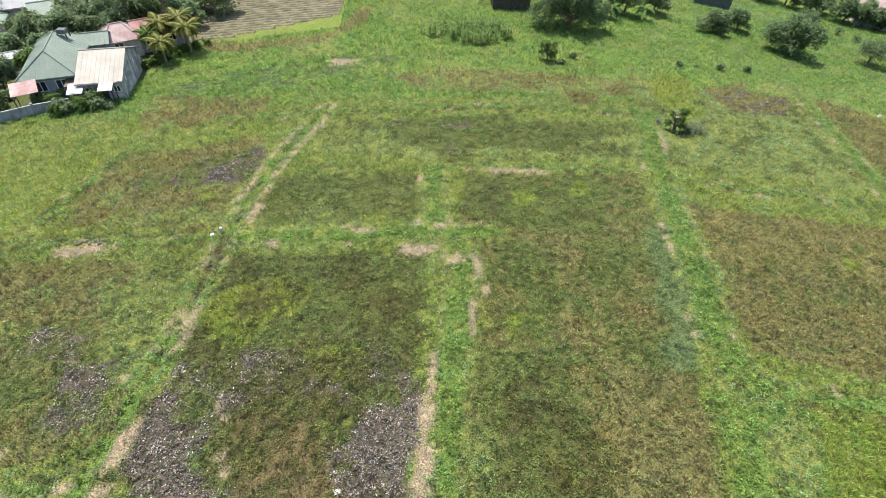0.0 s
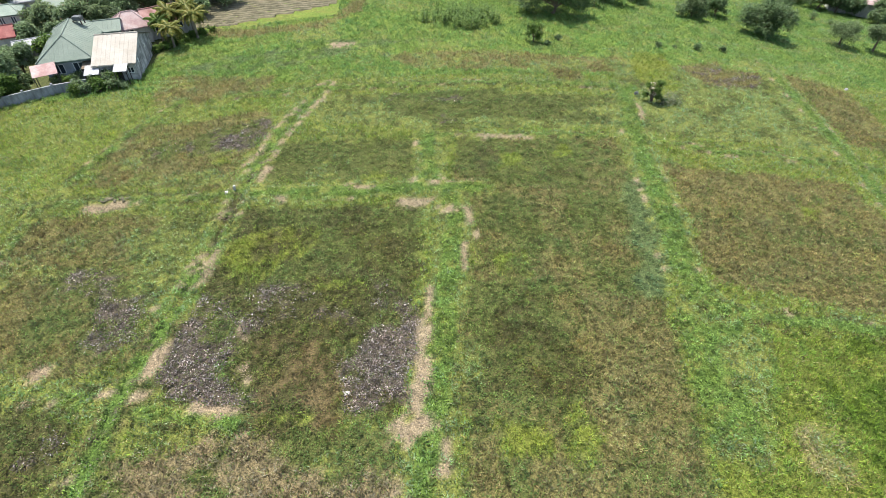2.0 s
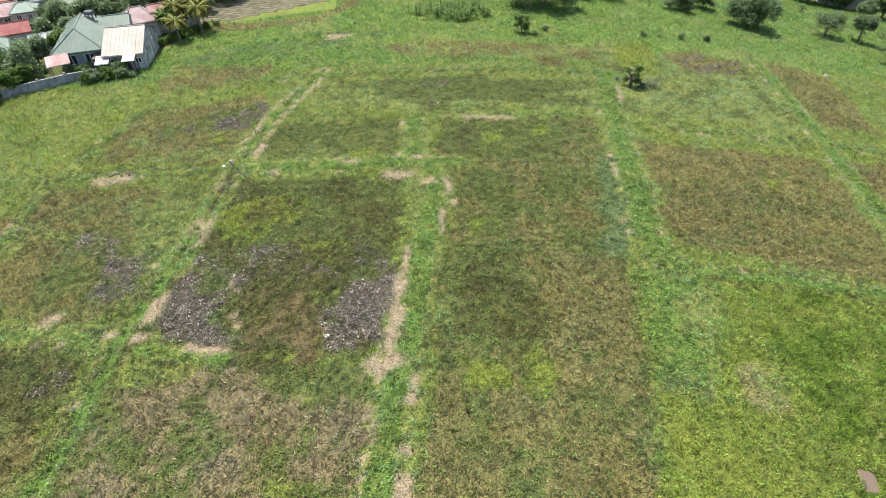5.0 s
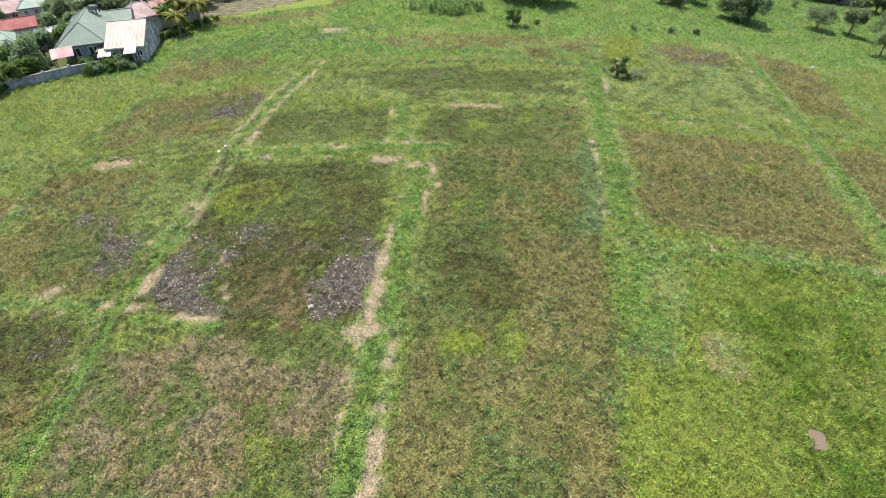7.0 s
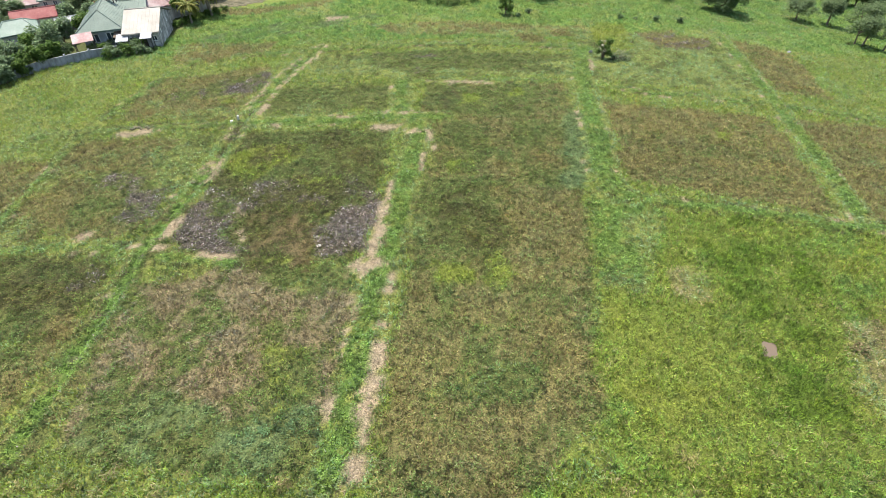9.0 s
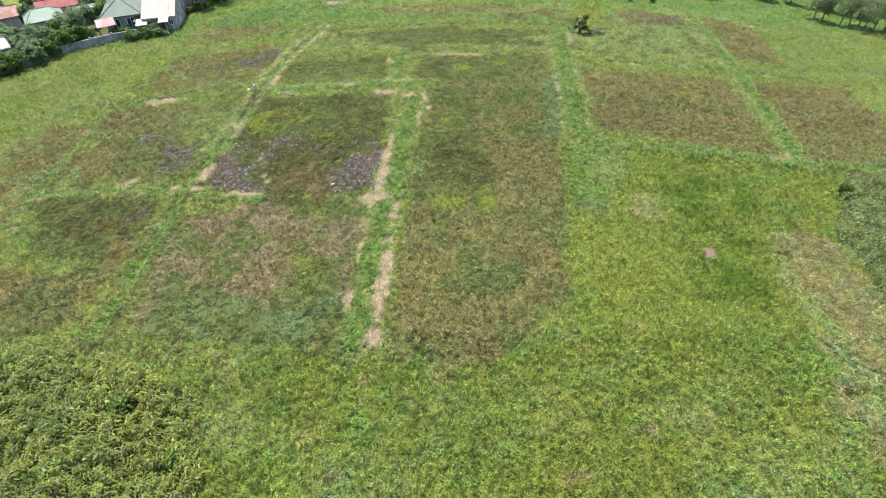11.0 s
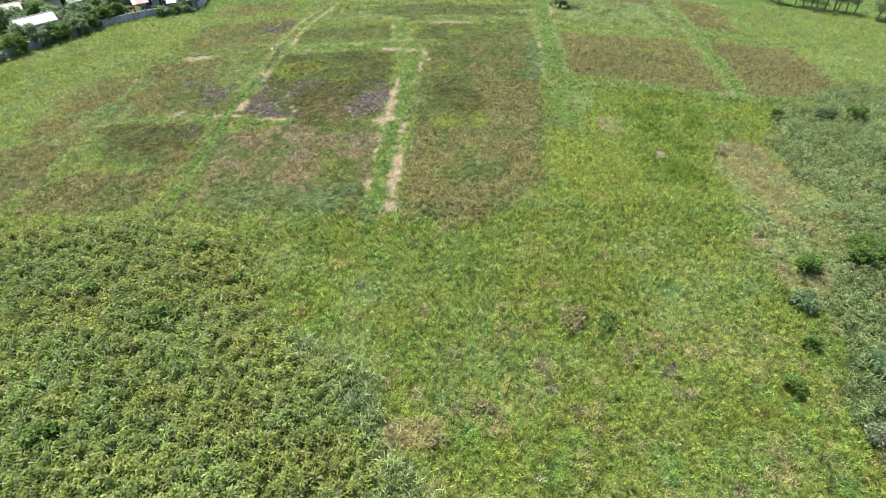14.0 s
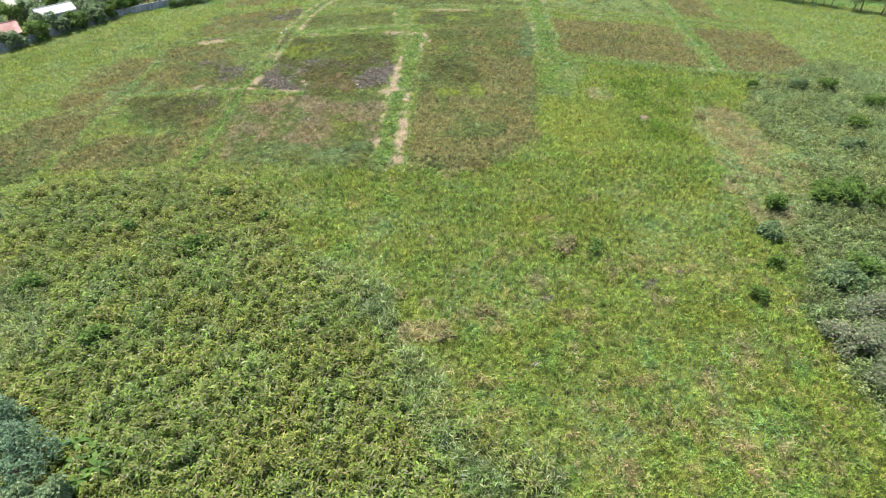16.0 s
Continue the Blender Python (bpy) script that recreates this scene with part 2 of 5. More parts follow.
plot(CREEP, LIGHT, 0.55, [(15, 9.5), (16.4, 20), (18.6, 18.6), (21.6, 17.4), (21.4, 14.6), (18.4, 10), (17.4, 5), (13.8, 4)])
plot(LUSH, DEEP, 0.30, [(23.0, 14), (31.5, 11.4), (30, 4.5), (25.6, -4), (21.7, -2), (22.6, 5.1)])
plot(BANK, REED, 0.34, [(41, 14), (35.5, 6), (35.5, -5), (31, -9), (27.5, -16), (28.5, -19), (25.8, -25), (25.4, -31), (26, -80), (95, -80), (95, 10), (70, 14), (56, 24)])
plot(LIGHT, TAN, 0.32, [(27.6, 6), (33.4, 4.4), (37, -4.5), (34, -10), (29, -16), (27, -16), (28, -8), (28.4, -1.8)])
plot(TAN, LIGHT, 0.50, [(19.6, 9.6), (21.8, 9.6), (21.8, 6.6), (19.8, 6.4)])
plot(PINK, DULL, 0.36, [(-15.8, 8.2), (-12.2, 8.8), (-7.8, 9.2), (-2.2, 9.2), (-1.7, 3), (-16.5, -0.2), (-16.3, 3.3)])
plot(PINK, DULL, 0.46, [(-16.6, 8), (-10.9, 8.2), (-2.2, 7.3), (-0.9, 2.9), (-1.5, -4.2), (-2, -6.3), (-16.2, -4.5), (-17.1, -1.1)])
plot(DULL, LIGHT, 0.30, [(-9.1, 9.2), (-2.2, 9.4), (-2.1, 6.7), (-4.7, 7.2), (-7.5, 7.7)])
plot(BLUE, DULL, 0.52, [(-15.4, -1.9), (-11.4, -0.8), (-7, -2.6), (-4.9, -1.2), (-1.9, -1.8), (-1.7, -6.3), (-15.3, -5.1)])
plot(DULL, LIME, 0.45, [(-6.6, 2), (-3.3, 2.5), (-2.3, -1.1), (-4.7, -1.9)])
plot(UMBER, DULL, 0.50, [(-31.2, 11), (-24.9, 11.2), (-19.7, 9.3), (-18.8, 6.9), (-20, 4.4), (-21.5, 3.1), (-25.6, 2.7)])
plot(DEAD, UMBER, 0.72, [(-23.3, 9.8), (-19.7, 9.2), (-19.3, 7.5), (-21.5, 7.3)])
plot(RED, DULL, 0.45, [(-32, -1.2), (-27.9, 2.2), (-22.8, 1.2), (-20.9, 4.6), (-19.2, 5.3), (-19.9, -2.8), (-23.1, -4.6), (-30.8, -4.5)])
plot(RED, LIGHT, 0.35, [(-38.4, 7.3), (-34.5, 8.6), (-31.4, 8.3), (-31.4, 0.9), (-33.9, -1)])
plot(LIME, UMBER, 0.62, [(-15.5, 24.2), (-14.7, 26.4), (-9.3, 26.4), (-9, 23.9), (-11.6, 21.9), (-12.7, 19.4), (-15.6, 18.3), (-16.3, 19.4)])
plot(UMBER, LIME, 0.30, [(-8.6, 21.3), (-4.4, 20.7), (-4.2, 17.8), (-4.7, 14.7), (-5.2, 14), (-6, 16.7), (-7.8, 18.3)])
plot(DEAD, DULL, 0.46, [(-16, 18.9), (-14.5, 20.1), (-12.8, 18.3), (-11.5, 17.7), (-11.6, 16.4), (-12.4, 15.4), (-12.1, 12.8), (-10.3, 11.1), (-12.3, 10.6), (-14.3, 11.1), (-15.7, 12.8), (-16, 15.7)])
plot(DEAD, UMBER, 0.58, [(-12.4, 20), (-8.7, 20.5), (-5.8, 17.8), (-5.4, 16.6), (-9, 16.4), (-11.2, 16.1), (-12.3, 17.7)])
plot(DEAD, UMBER, 0.55, [(-4.4, 21), (-2.4, 20.4), (-2.5, 17.8), (-4.2, 17.3)])
plot(DEAD, UMBER, 0.30, [(-2.5, 19), (-0.8, 18.4), (-0.8, 14.8), (-1.2, 12.9), (-1.7, 11), (-4.8, 10.3), (-5.8, 12.6), (-6.7, 14), (-5.2, 14), (-4.3, 16.2), (-2.4, 16.5)])
plot(BROWN, UMBER, 0.42, [(-11.8, 15.4), (-9.7, 15.9), (-7.1, 15.2), (-5.9, 12.9), (-5.1, 10.1), (-5.2, 9.2), (-10.3, 9.2), (-10.2, 11.7)])
plot(UMBER, LIME, 0.35, [(-10.6, 10.3), (-8.1, 11.1), (-6.5, 9.5), (-9.7, 9)])
plot(RED, DULL, 0.34, [(8.2, 19.9), (15.1, 19.6), (15, 15.3), (13.8, 9.2), (12, 3.2), (7.6, 3.1), (7.2, 8.3), (9.2, 13.2)])
plot(UMBER, DULL, 0.40, [(3.5, 17.4), (7.8, 17.3), (8.8, 12.7), (6.1, 11.3), (3.4, 11.7)])
plot(BLUE, DULL, 0.30, [(16.8, 36.2), (18.6, 34.4), (17.8, 28.1), (16.2, 19.7), (14.3, 19.6), (14.8, 26.3)])
plot(LIME, DULL, 0.55, [(3.3, 9.3), (5.2, 10.2), (6.4, 9.4), (5.7, 7.5), (3.6, 7.3)])
plot(LIME, DULL, 0.60, [(7.1, 12.2), (8.5, 11.4), (9.1, 9), (8.3, 6.9), (6.8, 7.5)])
plot(LIME, DULL, 0.40, [(4, 23.9), (6.9, 24), (6.7, 21.7), (4, 20.9)])
plot(LIME, DULL, 0.45, [(6.2, 37.3), (7.8, 37.4), (7.5, 34.8), (6.1, 34.7)])
plot(LIME, DULL, 0.40, [(10.8, 39.3), (12.2, 39.4), (11.8, 37.2), (10.4, 37)])
plot(LIME, LIGHT, 0.50, [(1.8, 14.8), (3.3, 14.9), (3.1, 12.6), (1.7, 12.1)])
plot(DULL, LIGHT, 0.30, [(3.4, -0.7), (8, 1.4), (10.5, 0.6), (9.6, -1.7), (4.6, -1.8)])
plot(RED, LIME, 0.25, [(6.1, 6.9), (8.4, 7), (9.3, 5), (6.7, 3.5)])
plot(LIME, RED, 0.45, [(31.6, 32.3), (33.4, 32.1), (31.8, 29.7), (30.4, 29.9)])
plot(LIME, DULL, 0.45, [(-20.1, 36.3), (-18.8, 36.7), (-17.9, 34.8), (-19.7, 34.6)])
plot(LIME, DULL, 0.45, [(-6.5, 33.7), (-4.8, 34.4), (-4.2, 32.7), (-6.1, 32.3)])
plot(DEAD, DULL, 0.45, [(-20.9, 40.9), (-16.9, 43.2), (-15.8, 39.7), (-17.3, 37.1), (-20.6, 38.7)])
plot(DEAD, DULL, 0.60, [(-27, 37), (-24.9, 39.5), (-22.3, 37.8), (-25.1, 35.4)])
plot(DEAD, RED, 0.45, [(34.4, 58.6), (42, 62.6), (41.3, 59.8), (34.9, 56.6)])
plot(DEAD, RED, 0.60, [(31.3, 63.1), (37.5, 65.8), (36.3, 61.4), (33.6, 59.8)])
plot(RED, LIGHT, 0.35, [(-29.8, 50.8), (-27.5, 54), (-25, 52), (-27, 47.9), (-29, 47.9)])
plot(RED, LIME, 0.30, [(13.6, 58.1), (17.5, 58.2), (17.4, 54.7), (13.7, 54.6)])
plot(DULL, DEAD, 0.25, [(-4.9, 48.7), (6.6, 51), (8.5, 47.2), (0.7, 42.8), (-5.1, 44.9)])
plot(LIME, LIGHT, 0.30, [(25.6, 65.7), (30.1, 66.1), (29.3, 55.9), (25.8, 51.2), (23.9, 57.4)])
plot(DEEP, LUSH, 0.52, [(23.6, 19.3), (31.8, 16.7), (30.9, 6.3), (26.5, -2.7), (21.7, -1.4), (22.9, 6.8)])
plot(LUSH, LIME, 0.50, [(14.6, 7.6), (19.8, 6.7), (22.5, 4.1), (22.1, -2.8), (17.4, -4.1), (13.7, -1.5)])
plot(LIME, LUSH, 0.55, [(8.7, -12.4), (16.9, -11.7), (16.3, -16.8), (10.4, -18), (8.2, -16.6)])
plot(BROAD, REED, 0.08, [(-45.3, -11.2), (-33.3, -8.1), (-26.6, -6.2), (-19.7, -6.3), (-13.5, -7.6), (-9.9, -10.1), (-8.2, -15.7), (-5.1, -19.6), (-2.5, -23), (-0.3, -25.9), (1.1, -28.4), (2.3, -32), (3.8, -36), (4.8, -44), (5, -80), (-60, -80), (-60, -20)])
plot(REED, BROAD, 0.30, [(-6.2, -17.8), (-3.7, -19.2), (0.3, -22.1), (1.1, -26), (0.1, -26.8), (-1.8, -24), (-5, -20.8)])
plot(REED, BROAD, 0.35, [(0.1, -26.3), (2.4, -27.7), (3.5, -31.4), (8.7, -34.3), (8.6, -36), (3.8, -35.8), (1.7, -32.6)])
plot(REED, BROAD, 0.25, [(-30.6, -16.9), (-24.7, -18.7), (-20.8, -22.7), (-20.6, -26.3), (-23.9, -28.4)])
plot(TAN, REED, 0.35, [(0.7, -24.8), (3.4, -24.7), (3.7, -26.1), (1.1, -26.6)])
plot(TAN, LIGHT, 0.35, [(30.2, 5.4), (32.5, 5.5), (33.1, -0.2), (33, -3.8), (31, -5.7), (29.6, -2.6), (29.2, 0.3)])
plot(TAN, LIGHT, 0.35, [(30.9, 5.8), (34.7, 5.4), (34.8, -2.7), (32.6, -5), (30.8, -1.8), (29.6, 0.4)])
plot(TAN, BANK, 0.50, [(27.1, -8.1), (28.8, -8.5), (27.6, -11.2), (26.2, -10.8)])
plot(RED, LIGHT, 0.35, [(-37.6, 9.6), (-39.1, 17.6), (-36.2, 24.6), (-30, 22.7), (-29.9, 15.1), (-31.3, 8.5)])
plot(RED, DULL, 0.45, [(-42.1, 0.9), (-37.9, 8.2), (-34.4, 5), (-31.9, -5.5), (-36.6, -7.6)])
plot(RED, LIGHT, 0.35, [(-30.3, 64.9), (-29.7, 68.8), (-27.6, 67.3), (-20.6, 68.9), (-14, 72.4), (-12.2, 81.9), (-10.4, 82.6), (-10.9, 74.6), (-16.1, 67.7), (-26.4, 64.6)])
plot(YARD, YARD, 0, [(-60, 30), (-50.5, 42), (-42, 50.5), (-34, 53), (-33, 60), (-33, 90), (-62, 90)])
# footpath banks between the plots: width of the green crest, lines
BANKS = []


def bank(wide, line):
    """A low bank: half width of its crest, its line."""
    BANKS.append((wide, line))


bank(0.95, [(-0.9, 40.2), (-0.7, 33), (1.2, 30.5), (1.4, 27), (0.6, 18.8), (0, 12.9), (-0.5, 8.1), (-0.7, 3), (-1.1, -3), (-1.6, -6.6)])
bank(0.8, [(-15.5, 30.3), (-8.4, 31), (-1.6, 31.6), (4, 31.9)])
bank(0.45, [(-36, 28.6), (-26.8, 29.7), (-17.1, 30.3)])
bank(0.4, [(0.6, 40.4), (18.1, 41.8), (28, 40.4), (41.3, 39.6), (56, 38)])
bank(1.3, [(22, 54), (21, 50), (19.6, 41.8), (18.9, 30.3), (17.8, 22.5), (18.4, 19)])
bank(0.6, [(18.4, 19), (22, 18), (29.4, 17.4), (37, 16.2), (46, 15.6)])
bank(0.6, [(-17.2, 10.2), (-11, 9.6)])
bank(0.6, [(-28.8, 11.2), (-24.8, 11.7), (-17.8, 11)])
bank(0.8, [(45.4, 68), (42.8, 48), (41.2, 37), (40, 27), (38.6, 18)])
bank(0.5, [(-22, 48), (-2.7, 51.5), (21, 54.2)])
bank(0.4, [(-26.5, 47), (-28.6, 42), (-30.4, 36), (-31.6, 29), (-31.2, 18), (-31, 10), (-31.3, 1)])
# a worn furrow with pale edges along the lower plots
FURROW = [(-12, 51), (-13.6, 45.3), (-15.1, 39.6), (-16.2, 29.8), (-16.6, 22.5), (-17.0, 18.2), (-17.6, 13.7), (-17.8, 9), (-17.9, 4), (-18.1, -5)]
# bare, straw-coloured spots: x, y, half length, half width, turn
SPOTS = [(-2.0, 29.7, 1.2, .5, 5), (0.9, 28.9, .7, .5, 20), (2.9, 25.8, .4, .6, 0), (2.6, 27.8, .3, 1.2, 12), (-0.3, 32.2, .7, .35, 0),
         (-1.4, 9.4, .9, .55, 15), (0.5, 8.4, .3, .5, 0), (0.5, 6.9, .6, .3, 0), (-0.8, 15.9, .5, 1.3, -4), (-0.9, 13.0, .55, 1.4, -4), (-0.5, 18.8, .3, .8, -6), (-1.1, 11.0, .3, 1.0, -8), (0.1, 1.6, .45, 1.2, 0),
         (0.2, -0.5, .4, 1, 0), (-12.6, 10.5, 1.4, .35, -6), (-18.4, 11.5, .5, .35, 0), (-16.7, 11.3, .5, .35, 30), (-16.6, 14.4, .35, .9, -15)]
SPOTS += [ (-16.9, 35.2, .3, .8, -10), (-14.8, 33.7, .25, 1.1, -8), (-16.2, 22.7, .3, .6, -20), (-16.8, 13.7, .3, 1.0, -10), (-18.3, 18.1, .3, .4, 0), (-26.3, 29.0, 1.6, .45, 5), (-11.2, 13.0, .22, .7, 20),
          (-23.3, 12.9, .5, .4, 0), (-6.3, 31.6, 1, .35, 0), (-0.1, -2.5, .4, 1.3, 0), (-0.1, -5.4, .55, .8, 0),
          (-2.2, -2, .2, 1.3, 0), (-11.9, 62.2, 1.5, .7, 0), (-12.3, 16.0, .22, .7, 25), (6, 40.6, 3, .3, 4)]

# damp grey spots in the grass: x, y, radius
WET = [(7.1, -20.2, .22), (19.1, -20.7, .3), (16.9, -21.9, .3), (9.7, -23.0, .22), (8.2, -28.1, .25)]


def growth(x, y, dice):
    """Which kind grows at each place; dice: a random number from 0 to 1 for each."""
    wx = x + 1.6 * (cloudy(x, y, 2.2, 11) - 0.5) + 0.6 * (dice * 7.3 % 1 - 0.5)
    wy = y + 1.6 * (cloudy(x, y, 2.2, 31) - 0.5) + 0.6 * (dice * 11.7 % 1 - 0.5)
    kind = np.full(x.shape, LIGHT)
    front = -6.8 + 0.06 * (x + 1)
    kind[wy < front] = LUSH
    kind[wy > 54 + 0.15 * x] = FAR
    patch = cloudy(x, y, 3.2, 51)
    kind[(kind == LIGHT) & (patch + 1.1 * (dice - 0.5) < 0.45)] = LUSH
    kind[(kind == LUSH) & (wy < front) & (patch + 0.6 * (dice - 0.5) > 0.62)] = LIGHT
    kind[(kind == LUSH) & (wy < front) & (cloudy(x, y, 1.4, 71) + 0.25 * (dice - 0.5) > 0.66)] = CREEP
    kind[(kind == FAR) & (patch + 0.5 * (dice - 0.5) > 0.62)] = LIGHT
    blend = cloudy(x, y, 2.6, 91)
    blend = np.clip((blend - 0.5) * 2.2 + 0.5, 0, 1)
    small = np.clip((cloudy(x, y, 0.9, 95) - 0.5) * 2.4 + 0.5, 0, 1)
    for first, second, share, outline in PLOTS:
        here = inside(outline, wx, wy)
        near = 0.4 * blend[here] + 0.25 * small[here] + 0.35 * dice[here]
        kind[here] = np.where(near < 1 - share, first, second)
    kind[(kind == LIGHT) & (y > -5) & (y < 41) & (x > -33) & (x < 19) & (dice * 5.3 % 1 < 0.25)] = DULL
    meadow = (kind == LUSH) | (kind == LIGHT)
    kind[meadow & (cloudy(x, y, 1.0, 111) + 0.25 * (dice - 0.5) > np.where(y > -4, 0.86, np.where(y > -18, 0.79, 0.71)))] = TAN
    rough = cloudy(x, y, 1.3, 131)
    for wide, line in BANKS:
        d = off_line(line, x + 0.5 * (rough - 0.5), y + 0.5 * (blend - 0.5))
        kind[d < wide + 0.4] = np.where(dice < 0.5, LIGHT, kind)[d < wide + 0.4]
        kind[(d < wide + 0.35) & (d >= 0.8 * wide) & (rough + 0.12 * (dice - 0.5) > 0.67)] = STRAW
        if wide <= 0.6:
            kind[(d > 0.8 * wide) & (d < wide + 0.3) & (dice < 0.4)] = UMBER
        crest = d < wide * (0.55 + 0.4 * blend)
        kind[crest] = np.where(dice < np.where(y > 33, 0.72, np.where(x < -17.5, 0.4, 0.8)), CREEP, LIGHT)[crest]
    d = off_line(FURROW, x + 0.35 * (rough - 0.5), y)
    edge = (d < 1.15) & (dice + 0.3 * rough < 1.0)
    kind[edge] = np.where(y > 17, np.where(dice < 0.65, LIGHT, CREEP), np.where(dice < 0.5, DULL, np.where(dice < 0.75, RED, LIGHT)))[edge]
    kind[(d > np.where(y > 18, np.where(y > 31, 0.5, 0.35), 0.5)) & (d < np.where(y > 18, np.where(y > 31, 1.05, 0.85), 0.75)) & (dice < np.where(y > 18, 0.7, 0.5)) & (blend > np.where(y > 31, 0.2, 0.45))] = STRAW
    worn = d < np.where(y > 18, 0.33, 0.5)
    kind[worn] = np.where(dice < np.where(y > 18, np.where((y > 24.5) & (y < 31.5), 0.8, 0.3), 0.06), np.where(dice < 0.14, DEAD, UMBER), np.where(dice < 0.92, CREEP, LIGHT))[worn]
    for sx, sy, a, b, turn in SPOTS:
        c, s = math.cos(radians(turn)), math.sin(radians(turn))
        u, v = (c * (x - sx) + s * (y - sy)) / a, (-s * (x - sx) + c * (y - sy)) / b
        kind[np.hypot(u, v) + 1.5 * (rough - 0.5) + 0.9 * (dice - 0.5) < 1.1] = STRAW
    for sx, sy, r in WET:
        kind[np.hypot(x - sx, y - sy) + 0.9 * (rough - 0.5) + 0.4 * (dice - 0.5) < r] = DEAD
    return kind


def height(x, y):
    """Height of the bare ground."""
    z = hill(x, y) + 0.22 * (cloudy(x, y, 7.0, 151) - 0.5)
    for wide, line in BANKS:
        d = off_line(line, x, y)
        z = z + 0.18 * np.exp(-(d / (wide + 0.25)) ** 2)
    d = off_line(FURROW, x, y)
    z = z + 0.16 * np.exp(-((d - 0.6) / 0.3) ** 2) - 0.12 * np.exp(-(d / 0.25) ** 2)
    return z


def ground_at(x, y):
    return float(height(np.array([float(x)]), np.array([float(y)]))[0])


# earth seen between the plants, kind by kind
EARTH = np.array([(.09, .115, .026), (.125, .14, .04), (.115, .105, .046), (.07, .08, .028), (.07, .058, .05), (.205, .165, .12), (.055, .075, .02),
                  (.07, .115, .028), (.06, .085, .03), (.11, .155, .035), (.055, .085, .016), (.08, .105, .045), (.07, .095, .03), (.14, .14, .055), (.07, .08, .035), (.05, .05, .022), (.14, .115, .07), (.095, .074, .04), (.11, .13, .03)])


def raw_mesh(name, co, faces, mat, tint=None, smooth=False):
    """Mesh from arrays: corners, and faces of one size."""
    me = bpy.data.meshes.new(name)
    n, k = faces.shape
    me.vertices.add(len(co))
    me.vertices.foreach_set("co", np.ascontiguousarray(co, np.float32).ravel())
    me.loops.add(n * k)
    me.loops.foreach_set("vertex_index", np.ascontiguousarray(faces, np.int32).ravel())
    me.polygons.add(n)
    me.polygons.foreach_set("loop_start", np.arange(0, n * k, k, dtype=np.int32))
    if tint is not None:
        layer = me.color_attributes.new("tint", "FLOAT_COLOR", "POINT")
        layer.data.foreach_set("color", np.ascontiguousarray(np.column_stack([tint, np.ones(len(tint))]), np.float32).ravel())
    me.update(calc_edges=True)
    me.polygons.foreach_set("use_smooth", np.full(n, smooth))
    me.materials.append(mat)
    return me


def spread(lo, hi, step, reach):
    """Even steps from lo to hi, then wider and wider ones out to the horizon."""
    far = []
    d = step
    while sum(far) < reach:
        d *= 1.45
        far.append(d)
    out = np.cumsum(far)
    return np.concatenate([(lo - out)[::-1], np.arange(lo, hi, step), hi + np.concatenate([[0], out])])


def build_ground():
    gx, gy = np.meshgrid(spread(-62, 86, 0.5, 2500), spread(-44, 112, 0.5, 2500), indexing="ij")
    x, y = gx.ravel(), gy.ravel()
    kind = growth(x, y, np.random.RandomState(5).rand(len(x)))
    tint = EARTH[kind]
    far = np.clip((np.hypot(x, y - 30) - 120) / 100, 0, 1)[:, None]
    tint = tint * (1 - far) + np.array([.09, .12, .04]) * far
    z = height(x, y)
    pit = np.hypot((x - 24.25) / 0.75, (y - 2.9) / 0.9)
    z = z - 0.35 * np.clip(1.3 - pit, 0, 1)
    ids = np.arange(len(x)).reshape(gx.shape)
    quads = np.stack([ids[:-1, :-1], ids[1:, :-1], ids[1:, 1:], ids[:-1, 1:]], -1).reshape(-1, 4)
    tagged(new("ground", raw_mesh("ground", np.column_stack([x, y, z]), quads, SOIL, tint, True)), "weedy farmland soil sloping gently away", "ground", kind="structure")


build_ground()

